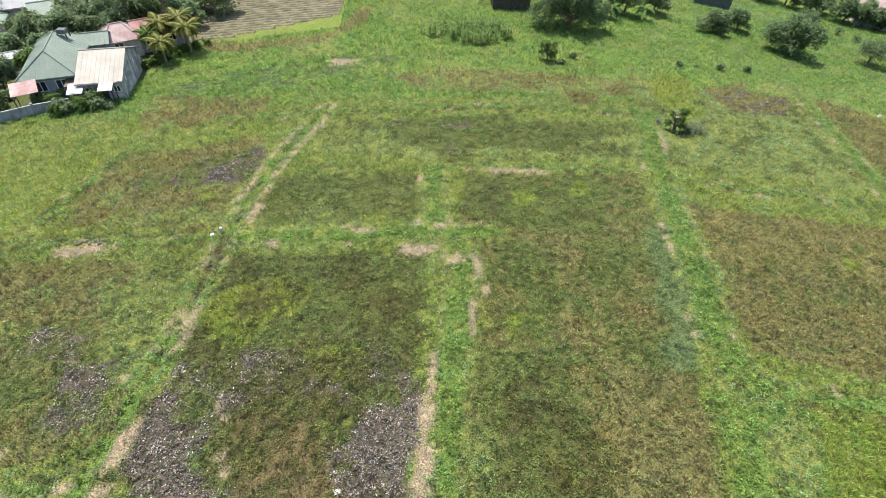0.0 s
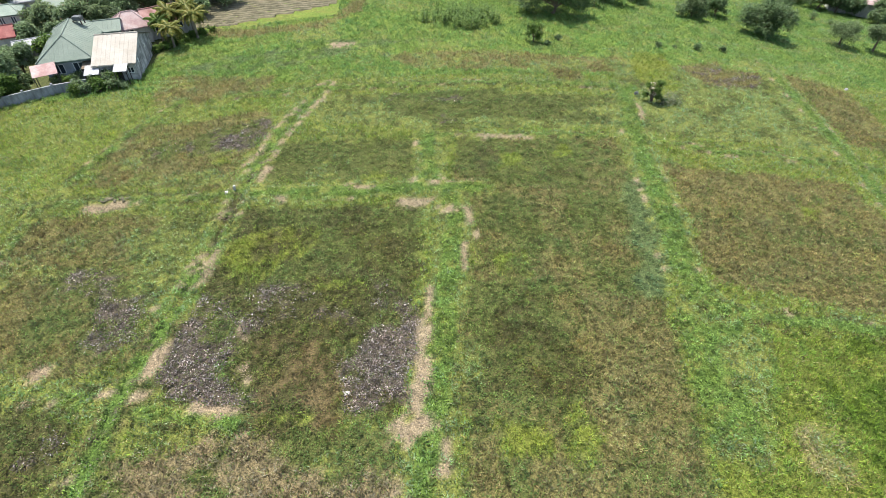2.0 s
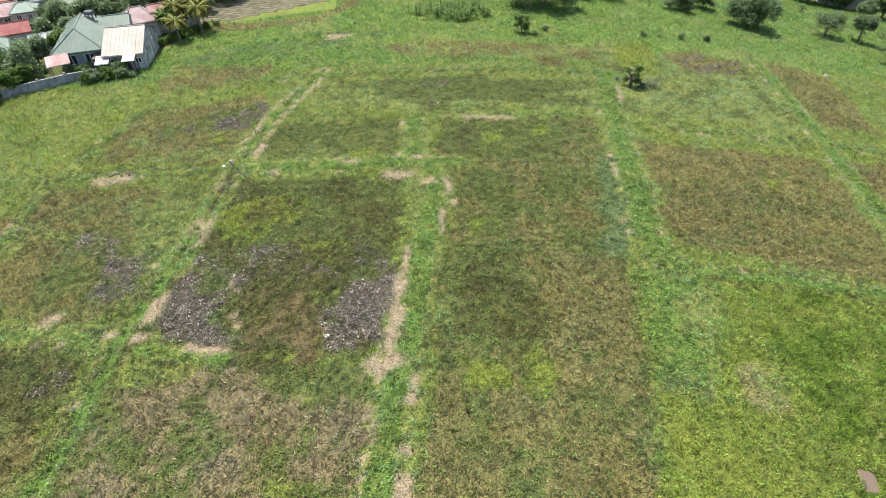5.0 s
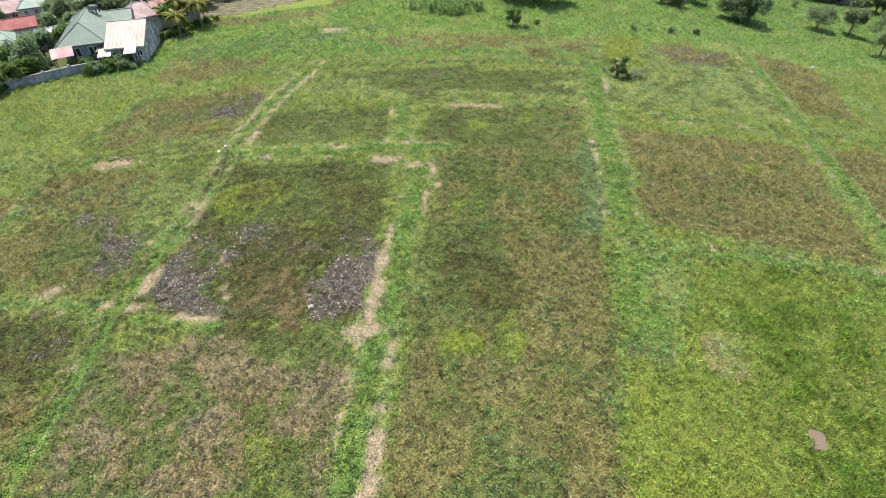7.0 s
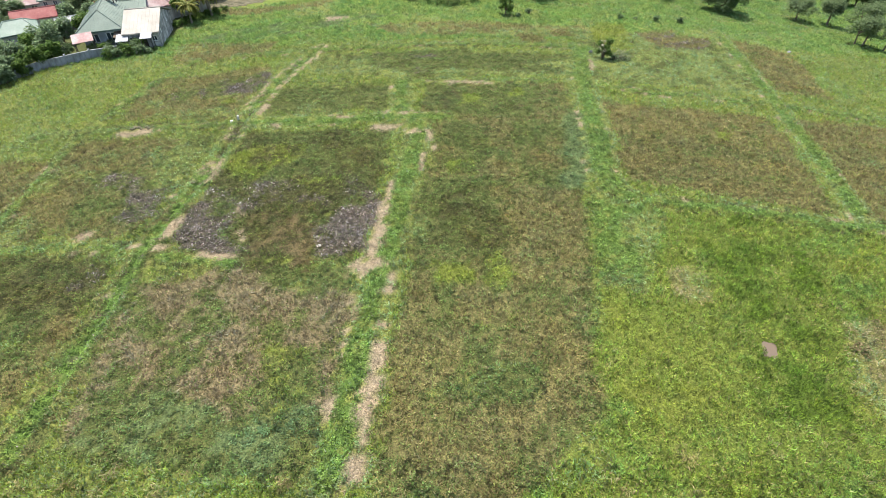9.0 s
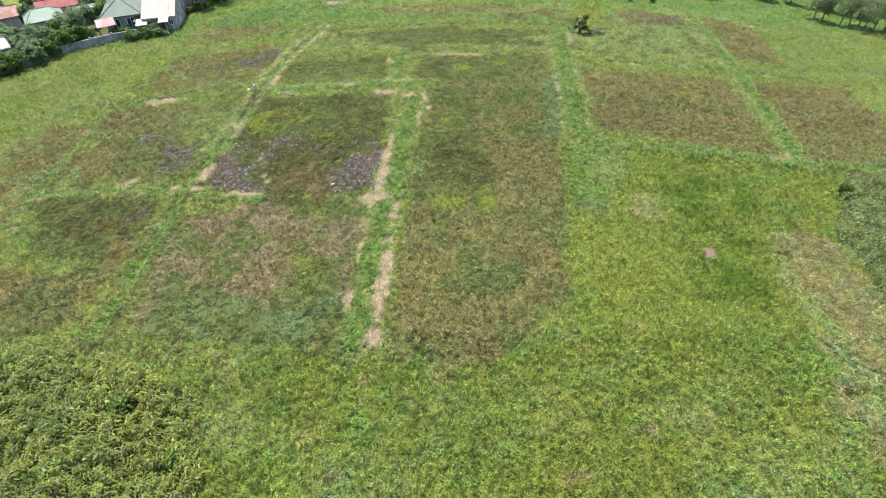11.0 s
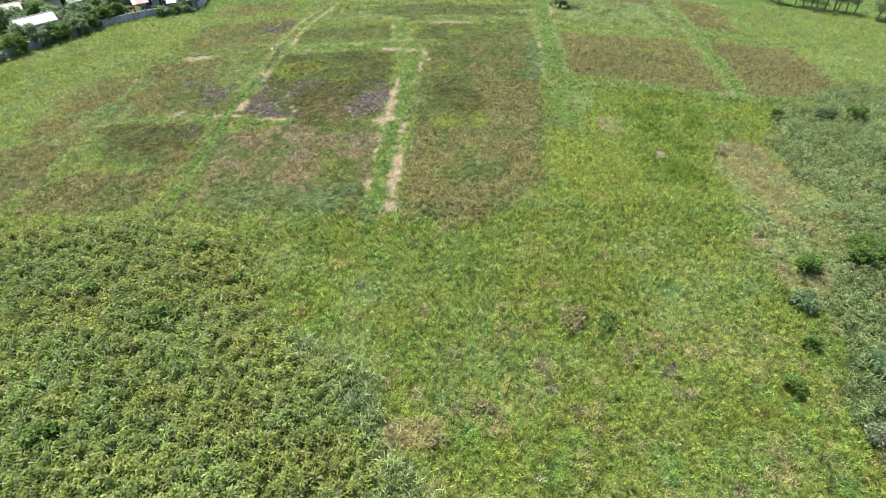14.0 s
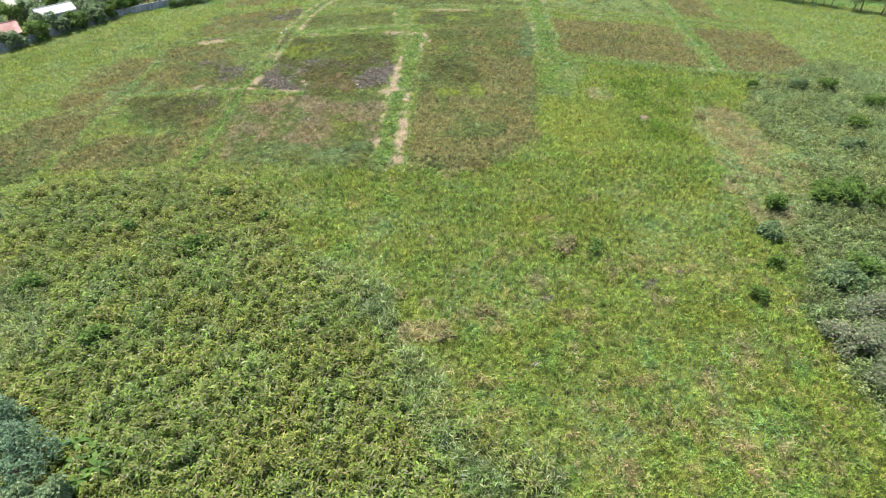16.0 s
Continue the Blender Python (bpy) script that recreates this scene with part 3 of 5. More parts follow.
# what grows: blade colours, length, width, standing angle, height of the growth, share kept
# LIGHT and FAR hold extra blue that paints haze into the grass
GROWTH = {
    LUSH: ([(.162, .240, .031), (.194, .265, .038), (.138, .210, .027), (.218, .260, .052), (.144, .235, .050), (.235, .21, .084)], (.13, .30), .075, (25, 80), .34, 1.0, .34),
    LIGHT: ([(.157, .246, .084), (.190, .274, .106), (.126, .200, .069), (.208, .248, .144)], (.11, .26), .075, (15, 70), .18, .95, .36),
    RED: ([(.175, .150, .060), (.212, .182, .082), (.126, .157, .045), (.139, .115, .051), (.158, .186, .053)], (.14, .30), .08, (15, 70), .22, 1.1, .36),
    DULL: ([(.099, .148, .036), (.132, .177, .050), (.070, .101, .028), (.108, .171, .040), (.145, .140, .058)], (.12, .24), .09, (0, 55), .2, .95, .4),
    DEAD: ([(.19, .162, .150), (.12, .098, .09), (.06, .05, .046), (.28, .25, .235), (.075, .082, .038), (.15, .122, .112), (.09, .10, .045)], (.12, .26), .085, (-5, 60), .2, 1.4, .55),
    STRAW: ([(.25, .192, .138), (.31, .25, .188), (.19, .145, .098)], (.15, .35), .035, (0, 35), .06, .5, .4),
    BROAD: ([(.176, .243, .043), (.216, .286, .056), (.134, .194, .037), (.228, .282, .067), (.216, .219, .084), (.245, .236, .125)], (.20, .44), .115, (-20, 65), .85, 1.0, .34),
    CREEP: ([(.130, .208, .042), (.165, .242, .055), (.102, .165, .034)], (.12, .24), .10, (-5, 45), .2, 1.0, .36),
    BANK: ([(.142, .190, .068), (.18, .228, .088), (.100, .138, .046), (.205, .215, .11), (.145, .215, .058)], (.18, .42), .09, (-5, 70), .75, 1.0, .4),
    FAR: ([(.128, .226, .054), (.157, .252, .066), (.106, .192, .047)], (.2, .36), .08, (20, 65), .16, .95, .25),
    DEEP: ([(.11, .175, .018), (.14, .205, .026), (.085, .14, .016)], (.16, .34), .075, (25, 75), .26, 1.0, .3),
    BLUE: ([(.122, .178, .068), (.155, .212, .09), (.092, .138, .05)], (.12, .25), .09, (0, 50), .15, .9, .36),
    REED: ([(.15, .21, .055), (.19, .25, .085), (.10, .15, .033), (.25, .265, .14)], (.40, .90), .065, (25, 75), .6, .8, .4),
    UMBER: ([(.090, .112, .026), (.112, .115, .036), (.062, .076, .02), (.098, .138, .028), (.132, .112, .046)], (.12, .24), .09, (0, 60), .2, 1.0, .4),
    TAN: ([(.27, .225, .12), (.22, .21, .095), (.16, .18, .055), (.19, .145, .075)], (.25, .55), .055, (15, 65), .35, .9, .4),
    PINK: ([(.190, .158, .086), (.230, .195, .114), (.138, .152, .055), (.158, .126, .074), (.240, .208, .135)], (.14, .30), .075, (15, 70), .2, 1.1, .36),
    BROWN: ([(.112, .096, .038), (.088, .073, .034), (.125, .118, .042), (.082, .096, .028), (.14, .115, .058)], (.10, .22), .08, (0, 55), .14, 1.0, .4),
    LIME: ([(.172, .225, .03), (.20, .25, .042), (.135, .185, .026), (.185, .225, .055)], (.13, .28), .075, (20, 75), .24, 1.0, .3),
}


def foliage(rng, x, y, z, length, width, lift, colours, leaf):
    """One bent leaf (or a blade) at each place; returns corners, faces, tints."""
    n = len(x)
    turn, up = rng.rand(n) * 2 * np.pi, np.radians(lift)
    d = np.column_stack([np.cos(turn) * np.cos(up), np.sin(turn) * np.cos(up), np.sin(up)])
    side = np.column_stack([-np.sin(turn), np.cos(turn), np.zeros(n)])
    roll = (rng.rand(n) - 0.5) * 1.2
    side = side * np.cos(roll)[:, None] + np.column_stack([np.zeros(n), np.zeros(n), np.sin(roll)])
    p = np.column_stack([x, y, z])
    L, w = length[:, None], width[:, None]
    if leaf:
        mid = p + d * L * 0.45
        tip = p + d * L + np.column_stack([np.zeros(n), np.zeros(n), -0.35 * length])
        co = np.stack([p, mid + side * w / 2, tip, mid - side * w / 2], 1)
        k = 4
    else:
        co = np.stack([p - side * w / 2, p + side * w / 2, p + d * L], 1)
        k = 3
    return co.reshape(-1, 3), np.arange(n * k).reshape(n, k), np.repeat(colours, k, axis=0)


# stretches of the land, from the near ones with fine growth to the far ones with coarse tufts: x, y, plants a square metre, size
STRETCHES = [((-66, 80), (-72, -42.5), 17, 1.8), ((-62, 70), (-42.5, -5), 340, 0.78), ((-62, 80), (-5, 30), 190, 0.82), ((-66, 88), (30, 60), 100, 1.0), ((-66, 104), (60, 114), 52, 1.2)]
BEDS = [("meadow_grass", (LUSH, LIGHT, FAR, DEEP, LIME), False, BLADE, "fresh green meadow grass covering the field", "grass"),
        ("dry_grass", (RED, PINK), False, BLADE, "reddish brown dry seeding grass in the old plots", "dry grass"),
        ("low_weeds", (DULL, CREEP, BLUE, UMBER, BROWN), True, LEAF, "low green weeds creeping over plots and footpath banks", "weeds"),
        ("dead_leaves", (DEAD,), True, LITTER, "grey brown dead leaf litter lying on the soil", "dead leaves"),
        ("straw", (STRAW,), False, BLADE, "pale dry straw lying on bare soil", "straw"),
        ("tall_weeds", (BROAD, BANK), True, LEAF, "tall broad-leaved weeds in a dense tangle", "weeds"),
        ("tall_grass", (REED, TAN), True, BLADE, "tall long-bladed grass, partly dried to tan", "tall grass")]


def tiles(stretches, side=18.0):
    """Cut stretches into handy squares."""
    for (x0, x1), (y0, y1), per, size in stretches:
        nx, ny = math.ceil((x1 - x0) / side), math.ceil((y1 - y0) / side)
        for i in range(nx):
            for j in range(ny):
                yield ((x0 + (x1 - x0) * i / nx, x0 + (x1 - x0) * (i + 1) / nx), (y0 + (y1 - y0) * j / ny, y0 + (y1 - y0) * (j + 1) / ny), per, size)


def plant_beds():
    rng = np.random.RandomState(17)
    parts = {name: [] for name, *_ in BEDS}
    for (x0, x1), (y0, y1), per, size in tiles(STRETCHES):
        n = int((x1 - x0) * (y1 - y0) * per)
        x, y = x0 + rng.rand(n) * (x1 - x0), y0 + rng.rand(n) * (y1 - y0)
        # dense growth on the land that opens like a fan from the low end of the field, coarser growth beyond it
        core = (np.abs(x - 4.0 - 0.02 * (y + 44)) < 19 + 0.64 * (y + 44) + 7 * (cloudy(x, y, 5.0, 301) - 0.5)) & (y > -40 + 5 * (cloudy(x, y, 5.0, 311) - 0.5)) | (size > 1.5)
        keep = core | (rng.rand(n) < 0.08)
        for spot in CLEAR:
            keep &= ~inside(spot, x, y)
        keep &= np.hypot((x - 24.25) / 0.5, (y - 2.9) / 0.72) > 1
        x, y, coarse = x[keep], y[keep], np.where(core[keep], 1.0, 2.1)
        dice = rng.rand(len(x))
        kind, ground = growth(x, y, dice), height(x, y)
        clump = cloudy(x, y, 0.9, 201)
        grain = {0.78: 0.15, 0.82: 0.18, 1.0: 0.28}.get(size, 0.4)
        punch = {0.78: 1.5, 0.82: 1.35, 1.0: 0.9}.get(size, 0.65)
        knob = np.clip((lattice(x, y, 1.2 * grain + 0.07, 211) - 0.5) * 1.8 + 0.5, 0, 1)
        head = np.clip((lattice(x, y, 0.3, 221) - 0.5) * 1.8 + 0.5, 0, 1)
        knob = np.where(np.isin(kind, (BROAD, BANK, REED)), head, knob)
        tuft = np.clip((0.25 * clump + 0.75 * knob - 0.22) * 1.7, 0, 1)
        broad, middle, hue, speck = cloudy(x, y, 6.0, 231), cloudy(x, y, 1.7, 241), cloudy(x, y, 2.0, 271), np.clip((0.7 * lattice(x, y, grain, 251) + 0.3 * lattice(x, y, 1.6 * grain, 255) - 0.5) * 1.5 + 0.5, 0, 1)
        for name, kinds, leaf, *_ in BEDS:
            for k in kinds:
                colours, (l0, l1), wide, (e0, e1), tall, share, vary = GROWTH[k]
                here = np.nonzero((kind == k) & (rng.rand(len(x)) < share * ((0.4 + 0.7 * tuft) if k in (BROAD, BANK) else (0.5 + 0.6 * tuft))))[0]
                if not len(here):
                    continue
                m = len(here)
                length = (l0 + (l1 - l0) * rng.rand(m)) * size * coarse[here] * (0.75 + 0.4 * tuft[here])
                pick = np.array(colours)[rng.randint(0, len(colours), m)]
                tone = (1 + 1.3 * vary * (rng.rand(m) - 0.5)) * (0.84 + 0.32 * broad[here]) * (0.9 + 0.2 * middle[here])
                tone = tone * (1 + (1.0 if k == BROAD else punch) * (speck[here] - 0.5))
                lean = (rng.rand(m) - 0.5) * 0.16 + (hue[here] - 0.5) * (0.1 if k in (DEAD, STRAW) else 0.34)
                tint = pick * tone[:, None] * np.column_stack([1 + lean, np.ones(m), 1 - lean])
                z = ground[here] + tall * (0.15 + 0.85 * tuft[here]) * rng.rand(m) ** 0.7 - 0.01
                parts[name].append(foliage(rng, x[here], y[here], z, length, wide * size * coarse[here] * (0.7 + 0.6 * rng.rand(m)),
                                           e0 + (e1 - e0) * rng.rand(m), tint, leaf))
    for name, kinds, leaf, mat, label, category in BEDS:
        co, tint, faces, start = [], [], [], 0
        for c, f, t in parts[name]:
            co.append(c), tint.append(t), faces.append(f + start)
            start += len(c)
        tagged(new(name, raw_mesh(name, np.concatenate(co), np.concatenate(faces), mat, np.concatenate(tint))), label, category, kind="stuff")


# ground left free of growth: the tilled field and the yards
CLEAR = [[(-32, 66.5), (-14, 73.5), (-15, 88), (-36, 88)], [(-60, 30), (-50.5, 42), (-42, 50.5), (-34, 53), (-33, 60), (-33, 90), (-62, 90)]]
plant_beds()

# ---- things ----
def part(name, bm, mat, parent, label=""):
    me = bpy.data.meshes.new(name)
    bm.to_mesh(me)
    bm.free()
    me.materials.append(mat)
    ob = new(name, me)
    ob.parent = parent
    return tagged(ob, label)


def thing(name, x, y, label, category, group="", z=None, turn=0.0):
    ob = new(name)
    ob.empty_display_size = 0.2
    ob.matrix_basis = pose(x, y, ground_at(x, y) if z is None else z, 0, 0, turn)
    return tagged(ob, label, category, group)


def add_box(bm, x0, x1, y0, y1, z0, z1):
    v = [bm.verts.new((x, y, z)) for z in (z0, z1) for y in (y0, y1) for x in (x0, x1)]
    for a, b, c, d in ((0, 2, 3, 1), (4, 5, 7, 6), (0, 1, 5, 4), (2, 6, 7, 3), (0, 4, 6, 2), (1, 3, 7, 5)):
        bm.faces.new((v[a], v[b], v[c], v[d]))


def add_tube(bm, points, radii, sides=7):
    """A tapered limb along points."""
    rings = []
    for i, (p, r) in enumerate(zip(points, radii)):
        p = Vector(p)
        ahead = (Vector(points[min(i + 1, len(points) - 1)]) - Vector(points[max(i - 1, 0)])).normalized()
        u = ahead.orthogonal().normalized()
        v = ahead.cross(u)
        rings.append([bm.verts.new(p + (u * math.cos(a) + v * math.sin(a)) * r) for a in (2 * math.pi * k / sides for k in range(sides))])
    for a, b in zip(rings, rings[1:]):
        for k in range(sides):
            bm.faces.new((a[k], a[(k + 1) % sides], b[(k + 1) % sides], b[k]))
    bm.faces.new(rings[0][::-1])
    bm.faces.new(rings[-1])


def leaf_crown(rng, lobes, count, size, colours, droop=30):
    """Leaves in the outer shells of several lobes (x, y, z, radius, flatness)."""
    weight = np.array([l[3] ** 2 for l in lobes])
    which = rng.choice(len(lobes), count, p=weight / weight.sum())
    lob = np.array(lobes)[which]
    d = rng.normal(size=(count, 3))
    d /= np.linalg.norm(d, axis=1)[:, None]
    r = lob[:, 3] * (0.55 + 0.45 * rng.rand(count) ** 0.5) * (0.8 + 0.35 * np.sin(5 * d[:, 0] + which) * np.cos(4 * d[:, 1] + which))
    p = lob[:, :3] + d * r[:, None] * np.column_stack([np.ones(count), np.ones(count), lob[:, 4]])
    tint = np.array(colours)[rng.randint(0, len(colours), count)] * (0.65 + 0.7 * rng.rand(count))[:, None]
    length = size * (0.6 + 0.8 * rng.rand(count))
    return foliage(rng, p[:, 0], p[:, 1], p[:, 2], length, length * 0.5, -droop + 70 * rng.rand(count), tint, True)


# MANGO, VERDANT and OLIVE: distance haze mixed in as paler, bluer greens
MANGO = [(.095, .15, .058), (.135, .20, .08), (.075, .125, .048), (.165, .225, .105)]
VERDANT = [(.14, .205, .092), (.185, .25, .12), (.105, .16, .068), (.215, .28, .15)]
OLIVE = [(.14, .19, .084), (.175, .23, .105), (.105, .15, .064)]
FRESH = [(.09, .16, .03), (.13, .20, .04), (.06, .11, .02)]
GREYISH = [(.155, .19, .10), (.21, .24, .14), (.11, .14, .065), (.26, .265, .185), (.20, .19, .12), (.13, .175, .075)]


def tree(name, label, x, y, tall, wide, seed, colours=MANGO, leaves=2600, size=0.4, bole=0.3, lobes=9, group="", stems=1, mat=GLOSSY_LEAF):
    rng = np.random.RandomState(seed)
    top = thing(name, x, y, label, "tree", group)
    bm = bmesh.new()
    balls = []
    base = tall * bole
    for k in range(lobes):
        a, r = 2.4 * k + rng.rand(), wide * 0.5 * (0.2 + 0.72 * rng.rand())
        h = base + (tall - base) * (0.16 + 0.52 * (k / lobes) + 0.18 * rng.rand())
        r *= 1.15 - 0.6 * (h - base) / (tall - base)
        balls.append((r * math.cos(a), r * math.sin(a), h, wide * (0.12 + 0.15 * rng.rand()), 0.85))
    for s in range(stems):
        ox, oy = (0, 0) if stems == 1 else (wide * 0.25 * (s - (stems - 1) / 2), wide * 0.1 * (rng.rand() - 0.5))
        lean = (rng.rand() - 0.5) * 0.25 * wide, (rng.rand() - 0.5) * 0.25 * wide
        thick = 0.03 * tall / stems ** 0.4
        fork = (ox + lean[0] * 0.4, oy + lean[1] * 0.4, base + 0.1 * tall)
        add_tube(bm, [(ox, oy, -0.15), (ox + lean[0] * 0.2, oy + lean[1] * 0.2, base * 0.6), fork], [thick * 1.25, thick, thick * 0.8], 8)
        for bx, by, bz, br, _ in balls[s::stems]:
            mid = ((fork[0] + bx) / 2, (fork[1] + by) / 2, (fork[2] + bz) / 2 + 0.05 * tall)
            add_tube(bm, [fork, mid, (bx, by, bz + br * 0.3)], [thick * 0.6, thick * 0.4, thick * 0.12], 5)
    part("trunk", bm, BARK, top, "brown branching trunk")
    co, f, t = leaf_crown(rng, balls, leaves, size, colours)
    crown = new("crown", raw_mesh("crown", co, f, mat, t))
    crown.parent = top
    return top


def bush(name, label, x, y, tall, wide, seed, colours, leaves=900, size=0.28, group="", mat=LEAF, upright=False):
    """A shrub: several thin stems and a ragged leafy head."""
    rng = np.random.RandomState(seed)
    top = thing(name, x, y, label, "shrub", group)
    bm = bmesh.new()
    balls = []
    for k in range(7):
        a, r = 2.4 * k + rng.rand(), wide * 0.5 * (0.15 + 0.55 * rng.rand())
        h = tall * (0.3 + 0.4 * rng.rand())
        balls.append((r * math.cos(a), r * math.sin(a), h, wide * (0.17 + 0.12 * rng.rand()), 0.9))
        add_tube(bm, [(0.1 * r * math.cos(a), 0.1 * r * math.sin(a), -0.1), (r * math.cos(a) * 0.6, r * math.sin(a) * 0.6, h * 0.6),
                      (r * math.cos(a), r * math.sin(a), h * 1.2)], [0.04, 0.03, 0.012], 5)
    part("stems", bm, BARK, top, "thin brown stems")
    co, f, t = leaf_crown(rng, balls, leaves, size, colours, -5 if upright else 30)
    crown = new("leaves", raw_mesh("leaves", co, f, mat, t))
    crown.parent = top
    return top


def frond(rng, long, colours, droop):
    """A palm leaf along +x: a bent rib with two rows of leaflets."""
    n = 36
    co, tints = [], []
    for k in range(n):
        s = (k + 1) / n
        px, pz = long * s * (1 - 0.25 * s * droop), long * (0.42 * s - (0.35 + 0.55 * droop) * s * s)
        tilt = math.atan2(0.42 - 2 * (0.35 + 0.55 * droop) * s, 1)
        l = long * 0.21 * math.sin(math.pi * min(1, 0.15 + 0.85 * s)) + 0.1
        for sgn in (-1, 1):
            a = (px, 0, pz)
            b = (px + 0.4 * l + 0.02 * long, sgn * l * 0.5, pz - 0.12 * l + 0.03)
            c = (px + 0.75 * l * math.cos(tilt), sgn * l, pz - 0.5 * l)
            d = (px + 0.03 * long, 0, pz + 0.04 * math.sin(tilt))
            co += [a, b, c, d]
            c0 = np.array(colours[rng.randint(len(colours))]) * (0.75 + 0.5 * rng.rand())
            tints += [c0] * 4
    return np.array(co), np.arange(len(co)).reshape(-1, 4), np.array(tints)


def palm(x, y, tall, long, seed, colours, fronds=22):
    rng = np.random.RandomState(seed)
    long *= 0.82
    top = thing("coconut_palm", x, y, "yellowing coconut palm with a slim grey trunk", "palm tree", "palms by the houses")
    bend = (rng.rand() - 0.5) * 0.8
    bm = bmesh.new()
    pts = [(bend * (s / 6) ** 2, 0, -0.2 + (tall + 0.2) * s / 6) for s in range(7)]
    add_tube(bm, pts, [0.2, 0.16, 0.14, 0.13, 0.12, 0.12, 0.1], 8)
    part("trunk", bm, PALM_BARK, top, "slim ringed grey trunk")
    for k in range(fronds):
        co, f, t = frond(rng, long * (0.8 + 0.35 * rng.rand()), colours, 0.2 + 0.9 * (k / fronds))
        ob = new("frond", raw_mesh("frond", co, f, BLADE, t))
        ob.parent = top
        ob.matrix_basis = pose(bend, 0, tall - 0.1, 0, -28 + 55 * (k / fronds), 137.5 * k)
    return top


def banana(x, y, tall, seed, group):
    rng = np.random.RandomState(seed)
    top = thing("banana_plant", x, y, "young banana plant with broad green leaves", "banana plant", group)
    bm = bmesh.new()
    add_tube(bm, [(0, 0, -0.1), (0.02, 0, tall * 0.3), (0.03, 0, tall * 0.55)], [0.09, 0.08, 0.05], 8)
    part("stem", bm, PALM_BARK, top)
    for k in range(8):
        a = 2.4 * k + rng.rand()
        l, w = tall * (0.55 + 0.25 * rng.rand()), tall * 0.11
        up = 0.9 - 0.09 * k
        co = []
        for s in range(6):
            q = s / 5
            px, pz = l * q * math.cos(up * (1 - q)) * 0.9, l * (up * q - 0.8 * q * q) + tall * 0.5
            ww = w * math.sin(math.pi * (0.06 + 0.9 * q)) ** 0.6
            co += [(px, -ww, pz + 0.25 * ww), (px, 0, pz), (px, ww, pz + 0.25 * ww)]
        f = [(3 * s + j, 3 * s + j + 1, 3 * s + j + 4, 3 * s + j + 3) for s in range(5) for j in (0, 1)]
        t = np.tile(np.array([(.065, .13, .02), (.10, .18, .035), (.05, .10, .02)][rng.randint(3)]), (len(co), 1))
        ob = new("leaf", raw_mesh("leaf", np.array(co), np.array(f), LEAF, t, True))
        ob.parent = top
        ob.matrix_basis = pose(0, 0, 0, 0, 0, math.degrees(a))


def maize(x, y, tall, seed):
    """An upright stalk with arching strap leaves."""
    rng = np.random.RandomState(seed)
    top = thing("maize_plant", x, y, "upright green maize plant in a small patch", "maize plant", "maize plants in the pasture")
    bm = bmesh.new()
    add_tube(bm, [(0, 0, -0.1), (0.02, 0, tall * 0.5), (0.03, 0.02, tall)], [0.03, 0.024, 0.01], 5)
    part("stalk", bm, BLADE_STALK, top)
    for k in range(9):
        a, h = 2.6 * k + rng.rand(), tall * (0.18 + 0.085 * k)
        l, w = tall * (0.42 - 0.02 * k), 0.095
        co = []
        for q in (0, 0.35, 0.7, 1):
            px, pz, ww = l * q, h + l * (1.0 * q - 0.85 * q * q), w * (1 - 0.85 * q) + 0.006
            co += [(px, -ww, pz), (px, ww, pz)]
        f = np.array([(0, 2, 3, 1), (2, 4, 5, 3), (4, 6, 7, 5)])
        t = np.tile(np.array([(.10, .17, .035), (.135, .205, .045), (.075, .13, .025)][rng.randint(3)]), (8, 1))
        ob = new("leaf", raw_mesh("leaf", np.array(co), f, BLADE, t, True))
        ob.parent = top
        ob.matrix_basis = pose(0, 0, 0, 0, 0, math.degrees(a))


def wall_part(parent, length, tall, thick, gaps, mat, m, gable=0.0):
    """A wall along x with openings through it; gable: height of the peak above it."""
    us = sorted({0, length, *[g[0] for g in gaps], *[g[1] for g in gaps]})
    zs = sorted({-0.4, tall, *[g[2] for g in gaps], *[g[3] for g in gaps]})
    bm = bmesh.new()
    for u0, u1 in zip(us, us[1:]):
        for z0, z1 in zip(zs, zs[1:]):
            if not any(g[0] <= u0 and u1 <= g[1] and g[2] <= z0 and z1 <= g[3] for g in gaps):
                add_box(bm, u0, u1, 0, thick, z0, z1)
    if gable:
        a = [bm.verts.new(p) for p in ((0, 0, tall), (length, 0, tall), (length / 2, 0, tall + gable))]
        b = [bm.verts.new(p) for p in ((0, thick, tall), (length, thick, tall), (length / 2, thick, tall + gable))]
        bm.faces.new(a), bm.faces.new(b[::-1])
        for i in range(3):
            bm.faces.new((a[i], b[i], b[(i + 1) % 3], a[(i + 1) % 3]))
    bmesh.ops.remove_doubles(bm, verts=bm.verts[:], dist=0.001)
    ob = part("wall", bm, mat, parent)
    ob.matrix_basis = m
    return ob


